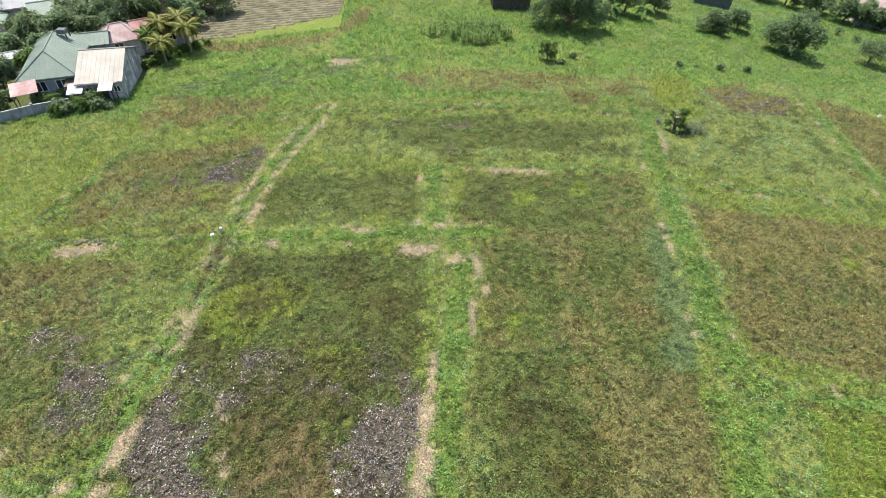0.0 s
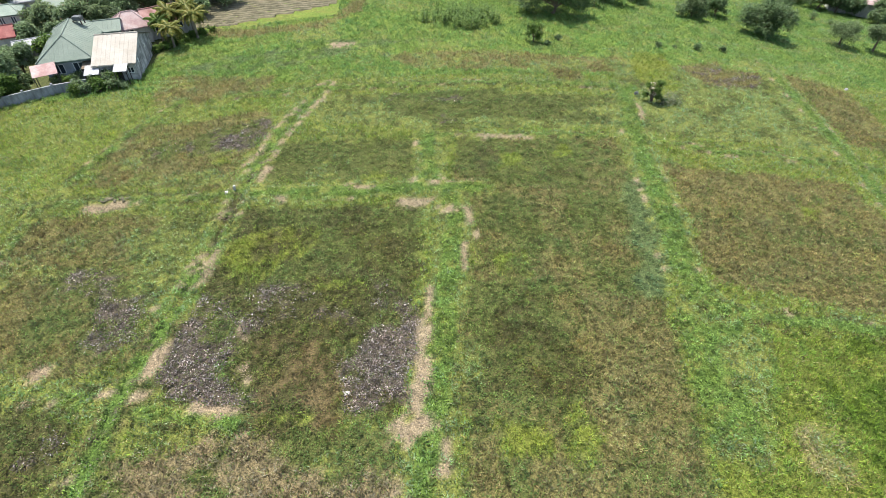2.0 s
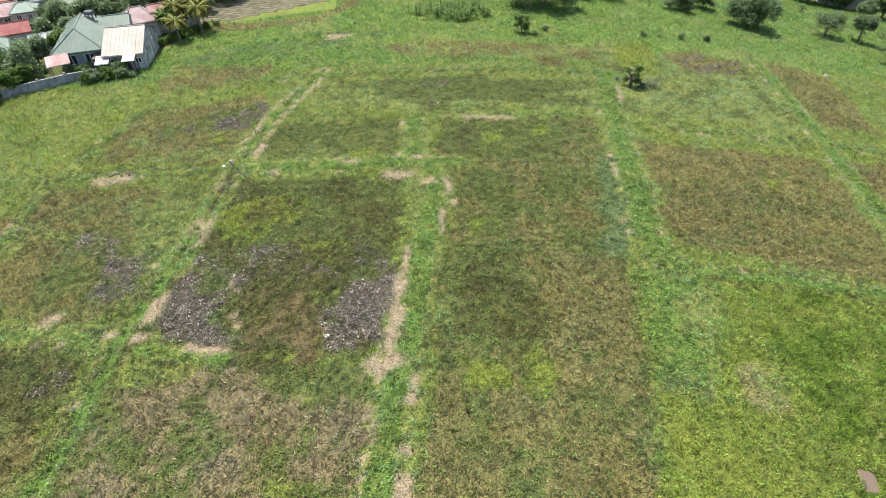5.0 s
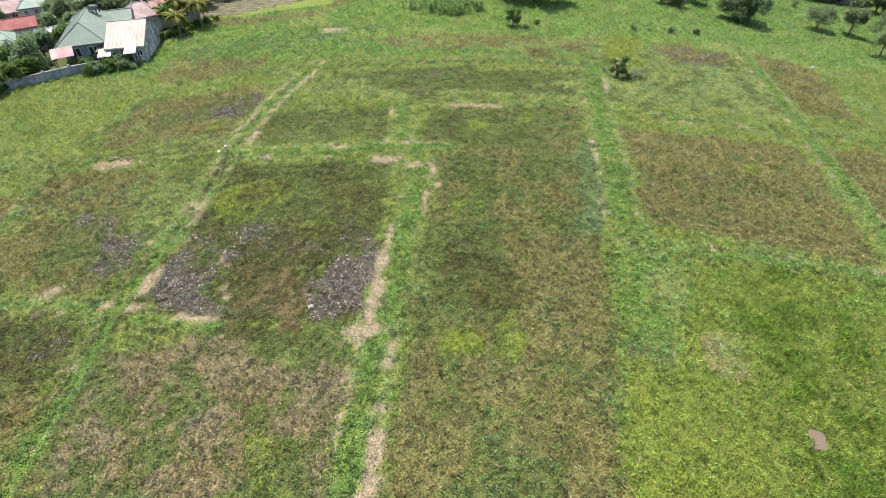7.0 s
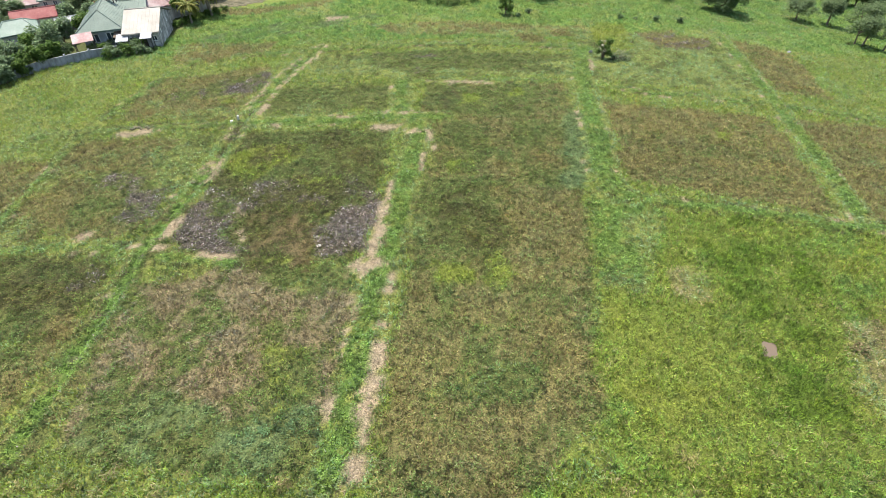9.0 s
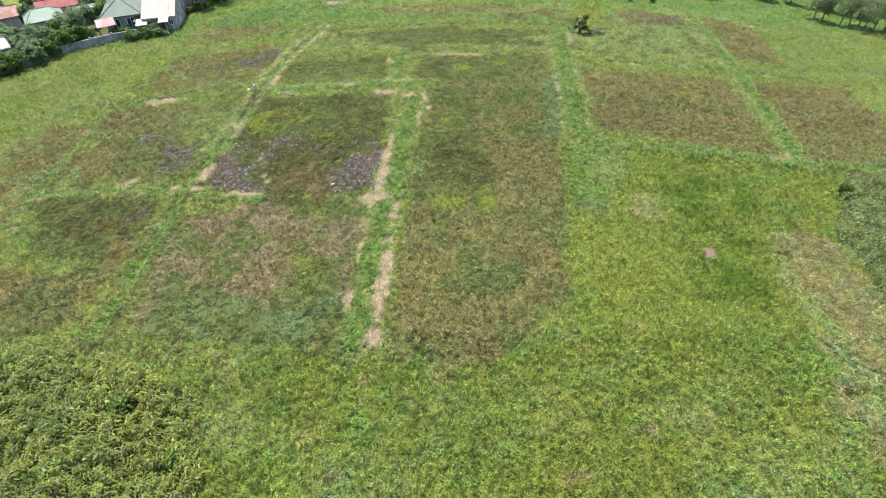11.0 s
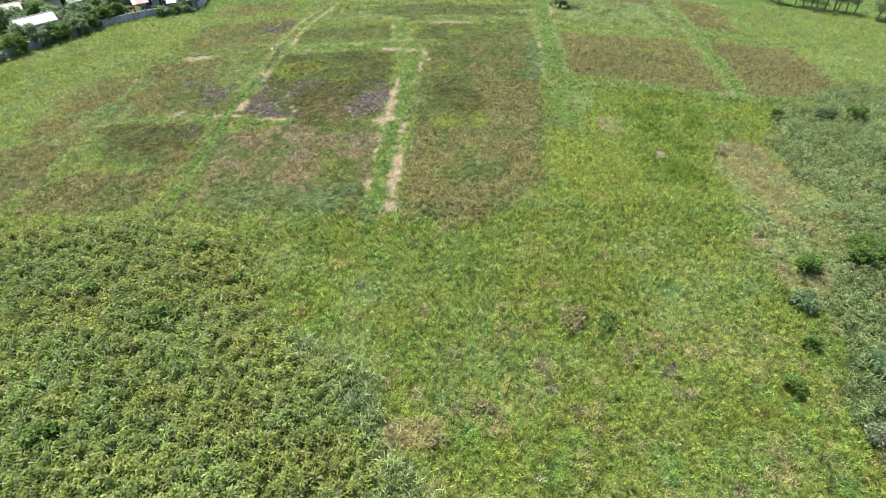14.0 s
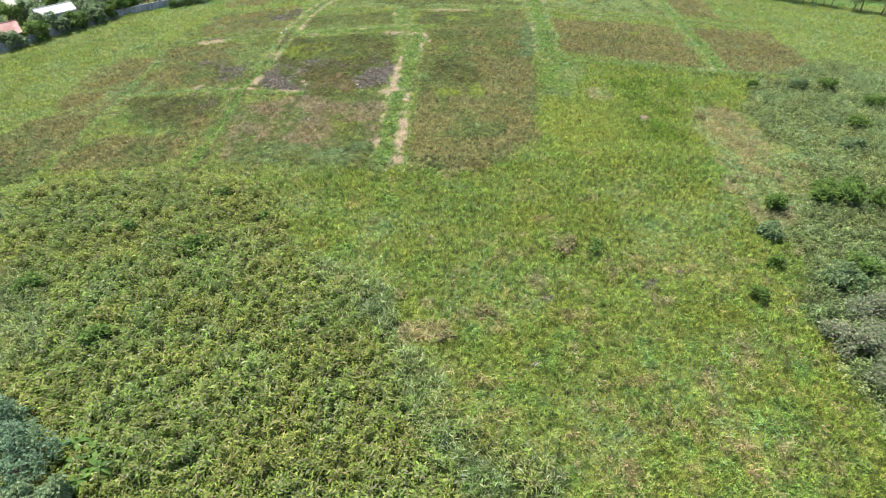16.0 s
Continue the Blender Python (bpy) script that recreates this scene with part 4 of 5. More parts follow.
def window_part(parent, m, gap, thick, name="window"):
    """Frame, bar and pane in an opening."""
    u0, u1, z0, z1 = gap
    bm = bmesh.new()
    t = 0.06
    for box in ((u0, u1, z0, z0 + t), (u0, u1, z1 - t, z1), (u0, u0 + t, z0 + t, z1 - t), (u1 - t, u1, z0 + t, z1 - t),
                ((u0 + u1) / 2 - t / 2, (u0 + u1) / 2 + t / 2, z0 + t, z1 - t)):
        add_box(bm, box[0], box[1], 0.02, thick - 0.02, box[2], box[3])
    ob = part(name, bm, FRAME_PAINT if name == "window" else DARK_WOOD, parent, "pale framed window" if name == "window" else "dark wooden door")
    ob.matrix_basis = m
    bm = bmesh.new()
    add_box(bm, u0 + t, u1 - t, thick * 0.45, thick * 0.55, z0 + t, z1 - t)
    part("pane" if name == "window" else "door_panel", bm, GLASS if name == "window" else DARK_WOOD, ob)


def roof_plane(parent, corners, mat, ribs=0.45, thick=0.06, name="roof_slope"):
    """A metal roof plane: eave left, eave right, top right, top left, with raised seams up the slope."""
    a, b, c, d = [Vector(p) for p in corners]
    n = (b - a).cross(d - a).normalized()
    bm = bmesh.new()
    lo = [bm.verts.new(p - n * thick) for p in (a, b, c, d)]
    hi = [bm.verts.new(p) for p in (a, b, c, d)]
    bm.faces.new(hi), bm.faces.new(lo[::-1])
    for i in range(4):
        bm.faces.new((lo[i], lo[(i + 1) % 4], hi[(i + 1) % 4], hi[i]))
    count = max(2, int((b - a).length / ribs))
    along = (b - a).normalized()
    seams = [a.lerp(b, k / count) for k in range(1, count)]
    for p in seams:
        for o in (-0.035, 0.035):
            bmesh.ops.bisect_plane(bm, geom=bm.verts[:] + bm.edges[:] + bm.faces[:], plane_co=p + along * o, plane_no=along)
    bm.normal_update()
    raised = [f for f in bm.faces if f.normal.dot(n) > 0.9 and any(abs((f.calc_center_median() - p).dot(along)) < 0.03 for p in seams)]
    grown = bmesh.ops.extrude_face_region(bm, geom=raised)["geom"]
    bmesh.ops.delete(bm, geom=raised, context="FACES")
    for v in grown:
        if isinstance(v, bmesh.types.BMVert):
            v.co += n * 0.02
    return part(name, bm, mat, parent)


def house(label, x, y, turn, w, d, eave, ridge, roof_mat, wall_mat, hip=0.0, along="x", over=0.35, openings=((), (), (), ()), doors=(), tint_label="", z=None):
    """openings: for the front, right, back and left wall, (u0, u1, z0, z1) each. Ridge along x or y; hip: inset of the ridge's ends."""
    top = thing("house", x, y, label, "house", turn=turn, z=z)
    th = 0.18
    e = eave - 0.05
    peak = ridge - eave
    sides = [(w, pose(-w / 2, -d / 2, 0), 0), (d - 2 * th, pose(w / 2, -d / 2 + th, 0, 0, 0, 90), 1),
             (w, pose(w / 2, d / 2, 0, 0, 0, 180), 2), (d - 2 * th, pose(-w / 2, d / 2 - th, 0, 0, 0, -90), 3)]
    for length, m, i in sides:
        gaps = [g for g in openings[i]]
        gable = 0 if hip or (i % 2 == 0) == (along == "x") else peak * 0.93
        wall = wall_part(top, length, e, th, gaps, wall_mat, m, gable)
        for g in gaps:
            window_part(wall, Matrix.Identity(4), g, th, "door" if g[2] <= 0.05 else "window")
    W, D = w / 2 + over, d / 2 + over
    drop = eave - over * peak / ((d if along == "x" else w) / 2)
    if along == "x":
        A, B, C, E = (-W, -D, drop), (W, -D, drop), (W, D, drop), (-W, D, drop)
        r0, r1 = (-W + hip, 0, ridge), (W - hip, 0, ridge)
        planes = [(A, B, r1, r0), (C, E, r0, r1)]
        ends = [(B, C, r1), (E, A, r0)]
    else:
        A, B, C, E = (W, -D, drop), (W, D, drop), (-W, D, drop), (-W, -D, drop)
        r0, r1 = (0, -D + hip, ridge), (0, D - hip, ridge)
        planes = [(A, B, r1, r0), (C, E, r0, r1)]
        ends = [(B, C, r1), (E, A, r0)]
    for p in planes:
        roof_plane(top, p, roof_mat)
    if hip:
        for a, b, c in ends:
            c = Vector(c)
            sh = (Vector(b) - Vector(a)).normalized() * 0.02
            roof_plane(top, (a, b, c + sh, c - sh), roof_mat, name="hip_slope")
    lines = [(r0, r1)] + ([(r0, ends[1][0]), (r0, ends[1][1]), (r1, ends[0][0]), (r1, ends[0][1])] if hip else [])
    for p, q in lines:
        bm = bmesh.new()
        add_tube(bm, [Vector(p) + Vector((0, 0, .03)), Vector(q) + Vector((0, 0, .03))], [0.07, 0.07], 6)
        part("ridge_cap", bm, roof_mat, top)
    green = roof_mat in (GREEN_ROOF, PALE_GREEN_ROOF)
    rim = [Vector(p) - Vector((0, 0, 0.1)) for p in (planes[0][0], planes[0][1], planes[1][0], planes[1][1])]
    for i in ((0, 1), (2, 3)) if not hip else ((0, 1), (1, 2), (2, 3), (3, 0)):
        bm = bmesh.new()
        add_tube(bm, [rim[i[0]], rim[i[1]]], [0.06, 0.06], 4)
        part("gutter", bm, TRIM if green else roof_mat, top, "dark eaves gutter" if green else "")
    return top


def awning(label, x, y, turn, w, d, hi, lo, mat, z=None):
    """A sheet roof on four posts."""
    top = thing("awning", x, y, label, "awning", turn=turn, z=z)
    roof_plane(top, ((-w / 2, -d / 2, lo), (w / 2, -d / 2, lo), (w / 2, d / 2, hi), (-w / 2, d / 2, hi)), mat, 0.3, 0.03, "sheet_roof")
    for px in (-w / 2 + 0.1, w / 2 - 0.1):
        for py, h in ((-d / 2 + 0.1, lo), (d / 2 - 0.1, hi)):
            bm = bmesh.new()
            add_tube(bm, [(px, py, -0.3), (px, py, h - 0.03)], [0.05, 0.05], 6)
            part("post", bm, DARK_WOOD, top)


# the village
house("weathered grey block house with a whitish metal roof", -36.0, 56.3, 11, 4.2, 8.2, 2.3, 3.9, WHITE_ROOF, BLOCK_WALL, over=0.2,
      openings=(((0.5, 1.3, 1.0, 1.7), (1.9, 2.6, 0.0, 1.95), (3.2, 3.9, 1.0, 1.7)), ((5.0, 5.5, 1.6, 2.1), (1.2, 1.6, 1.5, 2.0)), (), ()))
house("large grey house with a green hipped metal roof", -42.0, 57.3, 17, 4.7, 9.2, 2.9, 4.4, GREEN_ROOF, GREY_WALL, hip=2.6, along="y", over=0.5,
      openings=(((0.8, 1.9, 1.0, 2.1), (2.8, 3.9, 1.0, 2.1)), ((2.0, 3.0, 1.2, 2.2), (5.6, 6.6, 1.2, 2.2)), (), ((2, 3.2, 1, 2.2),)))
house("grey rear wing of the green-roofed house", -39.9, 62.2, 17, 2.4, 2.6, 2.7, 3.4, GREEN_ROOF, GREY_WALL, over=0.3, openings=(((0.6, 1.3, 1.1, 2.0),), (), (), ()))
awning("dull brown sheet lean-to between the two houses", -38.7, 53.2, 14, 0.9, 2.0, 2.2, 1.7, BARK)
awning("bright metal sheet lean-to beside the block house", -37.4, 51.5, 14, 1.5, 1.6, 2.0, 1.6, SHEET)
awning("pale metal sheet canopy over the block house door", -34.3, 51.6, 10, 1.4, 1.2, 2.05, 1.7, SHEET)
awning("faded pink metal carport roof on posts", -42.0, 50.7, 30, 2.4, 2.0, 2.5, 2.0, PINK_ROOF)
tank = thing("water_tank", -41.7, 59.7, "dark rooftop water tank on a steel stand", "water tank", z=ground_at(-42.0, 57.3) + 4.15)
_bm = bmesh.new()
add_box(_bm, -0.5, 0.5, -0.4, 0.4, 0.1, 0.55)
bmesh.ops.bevel(_bm, geom=_bm.edges[:], offset=0.08, segments=2, affect="EDGES")
part("tank_body", _bm, TANK, tank)
for _x in (-0.45, 0.45):
    for _y in (-0.35, 0.35):
        _bm = bmesh.new()
        add_box(_bm, _x - 0.05, _x + 0.05, _y - 0.05, _y + 0.05, -0.4, 0.1)
        part("leg", _bm, DARK_WOOD, tank)
house("house with a faded pink hipped roof", -38.4, 64.4, 30, 3.8, 3.6, 2.4, 3.6, PINK_ROOF, PALE_WALL, hip=1.6, over=0.3, openings=(((1, 2, 1, 2),), (), (), ()))
house("long house with a rusted red metal roof", -35.0, 67.2, 32, 5.4, 3.6, 2.2, 3.4, RUST_ROOF, PALE_WALL, over=0.3, openings=(((0.8, 1.6, 0.9, 1.7), (3.4, 4.2, 0.9, 1.7)), (), (), ()))
house("white house with a pale green metal roof", -52.6, 54.4, 34, 4.4, 3.8, 2.7, 3.7, PALE_GREEN_ROOF, PALE_WALL, hip=1.4, over=0.3,
      openings=(((0.5, 1.2, 1.2, 2.1), (1.8, 2.5, 1.2, 2.1), (3.0, 3.7, 1.2, 2.1)), ((0.6, 1.4, 1.2, 2.1), (2.2, 3.0, 1.2, 2.1)), (), ()))
house("low house with a red metal roof", -54.6, 61.6, 26, 5.4, 2.6, 2.3, 3.1, RED_ROOF, PALE_WALL, over=0.25)
house("house with a faded pinkish red roof", -60.6, 69.4, 28, 5.0, 3.4, 2.3, 3.3, PINK_ROOF, PALE_WALL, openings=(((0.8, 1.6, 0.9, 1.8), (3, 3.8, 0.9, 1.8)), (), (), ()))
house("beige two-storey house with tall windows", -55.2, 67.4, 22, 2.8, 2.8, 3.3, 4.0, PALE_GREEN_ROOF, PALE_WALL, hip=1.1, over=0.25,
      openings=(((0.4, 1.0, 2.0, 2.9), (1.7, 2.3, 2.0, 2.9), (0.4, 1.0, 0.6, 1.4)), ((0.6, 1.3, 2.0, 2.9),), (), ()))
house("long house with a pale green metal roof", -50.6, 74.6, 28, 7.0, 3.4, 2.3, 3.3, PALE_GREEN_ROOF, PALE_WALL, over=0.3)
house("small house with an orange-red roof", -48.6, 69.8, 18, 2.2, 2.2, 2.0, 3.0, ORANGE_ROOF, PALE_WALL, hip=0.8, over=0.25)
house("far house with a whitish roof", -57.6, 77.0, 28, 5.6, 3.4, 2.3, 3.3, SHEET, PALE_WALL, over=0.3)
house("far house with an orange-red roof", -63.5, 77.5, 28, 5.0, 3.6, 2.3, 3.3, ORANGE_ROOF, PALE_WALL, over=0.3)
house("far house with a faded pink roof", -56.0, 83.0, 28, 6.0, 3.6, 2.3, 3.4, PINK_ROOF, PALE_WALL, over=0.3)
house("far house with a whitish metal roof", -64.0, 86.0, 30, 6.0, 4.0, 2.3, 3.4, WHITE_ROOF, PALE_WALL, over=0.3)
house("low shed with a bright metal roof", -54.0, 42.6, 42, 5.0, 3.2, 2.5, 3.2, SHEET, GREY_WALL, over=0.2)
house("house with a rusted roof behind the wall", -58.4, 34.8, 38, 5.0, 3.6, 2.0, 3.0, RUST_ROOF, PALE_WALL)
house("house with a rusty red roof among yard trees", -61.6, 57.6, 32, 5.2, 3.4, 2.4, 3.3, RUST_ROOF, PALE_WALL, over=0.3)
house("house with a whitish metal roof among yard trees", -64.4, 51.4, 36, 5.0, 3.2, 2.3, 3.0, WHITE_ROOF, PALE_WALL, over=0.3)
house("house with a faded pink roof far behind the wall", -69.0, 62.6, 32, 5.6, 3.6, 2.4, 3.4, PINK_ROOF, PALE_WALL, over=0.3)
house("grey block shed with a bright sheet roof edge", -48.2, 59.6, 30, 4.0, 2.0, 2.1, 2.4, SHEET, BLOCK_WALL, over=0.1)
house("far house with a faded pink roof among trees", 84.0, 110.0, -20, 9.0, 6.0, 3.0, 5.0, PINK_ROOF, PALE_WALL)
house("low dark shed with a dull brown roof", 48.0, 104.5, -8, 6.5, 3.0, 1.8, 2.3, BARK, TANK, over=0.2)
house("dark low shed under the trees", 9.6, 86.0, 4, 5.5, 3.0, 2.0, 2.5, TANK, DARK_WOOD)


def fence_wall(points):
    top = thing("fence_wall", points[0][0], points[0][1], "low rendered block boundary wall with posts", "wall", z=0.0)
    top.matrix_basis = Matrix.Identity(4)
    for (x1, y1), (x2, y2) in zip(points, points[1:]):
        n = max(1, round(math.hypot(x2 - x1, y2 - y1) / 2.4))
        turn = math.degrees(math.atan2(y2 - y1, x2 - x1))
        for k in range(n):
            ax, ay = x1 + (x2 - x1) * k / n, y1 + (y2 - y1) * k / n
            l = math.hypot(x2 - x1, y2 - y1) / n
            bm = bmesh.new()
            add_box(bm, 0.1, l - 0.1, -0.06, 0.06, -0.5, 1.05)
            add_box(bm, 0.1, l - 0.1, -0.09, 0.09, 1.05, 1.12)
            part("panel", bm, FENCE_WALL, top).matrix_basis = pose(ax, ay, ground_at(ax, ay), 0, 0, turn)
            bm = bmesh.new()
            add_box(bm, -0.1, 0.1, -0.12, 0.12, -0.5, 1.3)
            part("post", bm, FENCE_WALL, top).matrix_basis = pose(ax, ay, ground_at(ax, ay), 0, 0, turn)


fence_wall([(-58.5, 28.5), (-54.2, 35.0), (-49.6, 41.2), (-45.6, 46.4), (-41.0, 49.4), (-37.4, 51.0)])

# trees and palms of the village
for i, (tx, ty, tt, tw) in enumerate([(-46.6, 50.8, 5.2, 5.2), (-49.6, 47.4, 4.0, 4.4), (-49.4, 51.0, 3.6, 3.6), (-51.6, 45.4, 3.2, 3.2), (-55.0, 39.8, 3.2, 3.6), (-57.6, 36.0, 3.0, 3.2),
                                       (-54.2, 47.2, 3.8, 4.0), (-60.0, 31.0, 3.0, 3.6), (-58.0, 50.0, 4.5, 5.0), (-48.0, 44.6, 2.8, 3.2), (-50.6, 42.2, 2.4, 2.8), (-45.0, 48.6, 3.0, 2.8), (-57.4, 44.4, 3.6, 4.2), (-61.5, 39.0, 3.6, 4.4), (-63.5, 46, 4.2, 5.0), (-56.0, 50.6, 3.0, 3.0), (-47.6, 55.0, 4.0, 4.0), (-45.6, 59.0, 3.6, 3.6)]):
    tree("broadleaf_tree", "bushy green tree behind the boundary wall", tx, ty, tt, tw, 300 + i, FRESH if i % 3 == 2 else VERDANT, 2400, 0.34, 0.04, 11, "trees behind the wall")
for i, (tx, ty, tt, tw) in enumerate([(-50.5, 66.0, 5.0, 5.0), (-46.5, 66.5, 5.2, 5.4), (-47.0, 71.0, 5.6, 6.0), (-43.4, 70.5, 5.5, 5.5), (-41.0, 74.5, 6.0, 6.0), (-36.6, 76.0, 6.5, 6.0), (-44.0, 78.0, 6.5, 7.0),
                                       (-33.0, 73.0, 4.4, 4.0), (-31.5, 78.0, 5.5, 6.0), (-37.5, 82.0, 7.0, 7.0)] + [(-49.0, 84.0, 7.0, 8.0), (-58.0, 88.0, 7.0, 9.0), (-30.0, 88.5, 6.0, 7.0), (-66, 62, 5, 6), (-60.0, 74.5, 4.5, 5.0), (-46.2, 62.6, 3.8, 4.0), (-43.6, 66.6, 4.6, 4.4), (-50.8, 63.0, 3.6, 3.8)] + [(-57.6, 58.6, 3.8, 4.0), (-40.6, 68.6, 4.6, 4.4), (-38.6, 72.6, 5.0, 5.0), (-34.8, 79.5, 6.0, 6.5), (-52.4, 78.6, 4.6, 5.0), (-46.0, 61.0, 2.6, 2.6), (-53.0, 70.6, 3.6, 3.8), (-61.5, 66, 4, 4.6), (-66, 80, 5, 6), (-60.4, 53.8, 3.6, 3.8), (-66.6, 57.0, 4.2, 4.6), (-64.6, 61.4, 4.0, 4.4), (-70.6, 57.0, 4.4, 5.0), (-73.0, 66.0, 5.0, 6.0), (-68.4, 48.0, 4.0, 4.8), (-60.6, 48.0, 3.6, 4.0)]):
    tree("broadleaf_tree", "dark green leafy tree between the houses", tx, ty, tt, tw, 340 + i, VERDANT if i % 2 else OLIVE, 2400, 0.4, 0.05, 11, "trees between the houses")
for i, (tx, ty, tt, tw) in enumerate([(-55.6, 33.0, 3.0, 3.4), (-53.4, 35.4, 3.2, 3.4), (-51.4, 38.2, 3.4, 3.4), (-49.6, 40.2, 3.2, 3.0), (-47.6, 42.4, 2.8, 2.8), (-46.9, 45.2, 3.2, 3.0), (-48.4, 43.6, 3.6, 3.4), (-45.9, 47.4, 3.4, 2.6)]):
    tree("broadleaf_tree", "bushy green tree hanging over the boundary wall", tx, ty, tt, tw, 380 + i, FRESH if i % 2 else VERDANT, 1900, 0.32, 0.04, 10, "trees over the wall")
YELLOWED = [(.24, .235, .06), (.15, .18, .045), (.10, .14, .03), (.34, .30, .10)]
GREEN_PALM = [(.10, .16, .03), (.14, .2, .05), (.07, .12, .025)]
for i, (px, py, ph, pl, pc) in enumerate([(-32.6, 61.8, 2.6, 2.3, YELLOWED), (-30.6, 64.6, 3.2, 2.5, YELLOWED), (-33.4, 65.4, 3.4, 2.3, YELLOWED), (-31.6, 66.4, 3.6, 2.4, YELLOWED),
                                           (-34.6, 63.6, 2.8, 2.2, GREEN_PALM), (-40.4, 70.0, 6.0, 2.8, GREEN_PALM), (-46.0, 74.0, 6.6, 2.8, GREEN_PALM), (-36.0, 72.0, 5.4, 2.6, GREEN_PALM)]):
    palm(px, py, ph, pl, 400 + i, pc)
for i in range(12):
    banana(-39.2 + 0.4 * i + 0.4 * math.sin(i * 2.1), 49.3 + 0.16 * i + 0.5 * math.cos(i * 1.7), 0.9 + 0.3 * ((i * 7) % 5) / 5, 430 + i, "banana plants before the houses")
for i in range(13):
    bush("leafy_shrub", "dense leafy green shrub before the boundary wall", -39.0 + 0.36 * i + 0.3 * math.sin(i * 2.7), 49.6 + 0.13 * i + 0.7 * math.cos(i * 2.3), 1.2 + 0.35 * (i % 3), 1.7, 445 + i, FRESH if i % 2 else VERDANT, 520, 0.2, "shrubs before the houses")
for i in range(14):
    sx = -35.0 + 0.4 * i
    bush("shrub", "low green shrub at the foot of the palms", sx + 0.4 * math.sin(3 * i), 59.6 + 0.55 * i, 0.9, 1.3, 460 + i, FRESH, 350, 0.22, "shrubs under the palms")

for i, (sx, sy) in enumerate([(-41.6, 51.2), (-40.6, 51.4), (-40.0, 52.2), (-42.4, 52.2), (-44.6, 50.0), (-37.2, 52.4), (-45.8, 52.8)]):
    bush("garden_shrub", "leafy green shrub in the yard behind the wall", sx, sy, 1.2 + 0.3 * (i % 3), 1.5, 480 + i, FRESH if i % 2 else MANGO, 420, 0.22, "yard shrubs")

# tilled field
tilled = tagged(new("tilled_field"), "tilled brown field with low soil ridges", "tilled field", kind="structure")
for k in range(22):
    y0 = 68.0 + 0.9 * k
    x0, x1 = -33.5 - 0.08 * k, -14.6 - 0.03 * k
    y1 = y0 + 5.0
    if k < 6:
        x1 = x0 + (x1 - x0) * (0.35 + 0.12 * k)
        y1 = y0 + 5.0 * (0.35 + 0.12 * k)
    bm = bmesh.new()
    rows = []
    for s in range(33):
        q = s / 32
        x, y = x0 + (x1 - x0) * q, y0 + (y1 - y0) * q + 0.12 * math.sin(s * 0.9 + k)
        g = ground_at(x, y)
        up = 0.20 + 0.06 * math.sin(s * 1.7 + 2 * k)
        rows.append([bm.verts.new((x, y + o, g + h)) for o, h in ((-0.42, -0.05), (-0.2, up * 0.7), (0, up), (0.2, up * 0.65), (0.42, -0.05))])
    for a, b in zip(rows, rows[1:]):
        for j in range(4):
            bm.faces.new((a[j], b[j], b[j + 1], a[j + 1]))
    part("soil_ridge", bm, TILLED, tilled)

# maize patch
_rng = np.random.RandomState(500)
_patch = [(-3.4, 71.8), (-1.6, 76.0), (3.2, 78.0), (7.2, 76.6), (8.9, 72.3), (4.4, 69.3), (0.1, 70.3)]
_mx, _my = -3.6 + 13 * _rng.rand(190), 69.0 + 9.2 * _rng.rand(190)
for _i in np.nonzero(inside(_patch, _mx, _my))[0]:
    maize(float(_mx[_i]), float(_my[_i]), 1.3 + 0.8 * _rng.rand(), 520 + int(_i))

# trees of the far pasture
tree("mango_tree", "large dark green mango tree casting shade", 17.2, 79.2, 7.5, 9.5, 601, MANGO, 11000, 0.36, 0.04, 16)
tree("mango_tree", "broad dark green mango tree with low branches", 52.3, 82.6, 6.4, 8.6, 602, MANGO, 10000, 0.36, 0.03, 16)
tree("spreading_tree", "round olive-green tree standing in the pasture", 41.8, 86.4, 4.2, 5.2, 603, OLIVE, 3200, 0.36, 0.04, 11)
tree("spreading_tree", "small dark green tree beside another", 47.4, 90.4, 3.9, 4.6, 604, MANGO, 2800, 0.36, 0.04, 10)
for i, (tx, ty, tt, tw) in enumerate([(11.0, 87.5, 5.0, 5.0), (22.0, 87.0, 6.5, 6.0), (28.0, 89.5, 6.0, 6.0), (33.5, 92.0, 5.0, 5.0), (5.0, 92.0, 6.0, 6.5), (-3.0, 94.0, 5.5, 6.5), (-11.0, 95.0, 5.0, 6.5), (-19.0, 94.5, 5.0, 6.0)]):
    tree("broadleaf_tree", "dense dark green tree at the pasture edge", tx, ty, tt, tw, 610 + i, MANGO, 2600, 0.45, 0.12, 10, "trees at the pasture edge")
for i, (px, py) in enumerate([(25.0, 85.6), (20.8, 83.6), (30.4, 87.4)]):
    banana(px, py, 3.2, 640 + i, "banana plants under the mango tree")
for i, (tx, ty, tt, tw, st) in enumerate([(66.0, 83.4, 4.6, 4.4, 1), (71.0, 82.0, 5.4, 4.0, 1), (70.0, 70.5, 5.0, 4.4, 2), (74.4, 68.4, 5.6, 5.2, 3), (78.0, 67.0, 5.8, 5.4, 3), (81.5, 66.0, 5.4, 5.0, 3), (76.0, 79.0, 5.6, 5.0, 2), (80.0, 76.0, 5.6, 5.6, 2), (90, 60, 5.0, 5.5, 2), (86, 62, 5, 5, 2)]):
    tree("slender_tree", "open-crowned tree with bare pale stems", tx, ty, tt, tw * 1.25, 650 + i, OLIVE, 3000, 0.3, 0.26, 11, "open trees along the slope", st, LEAF)
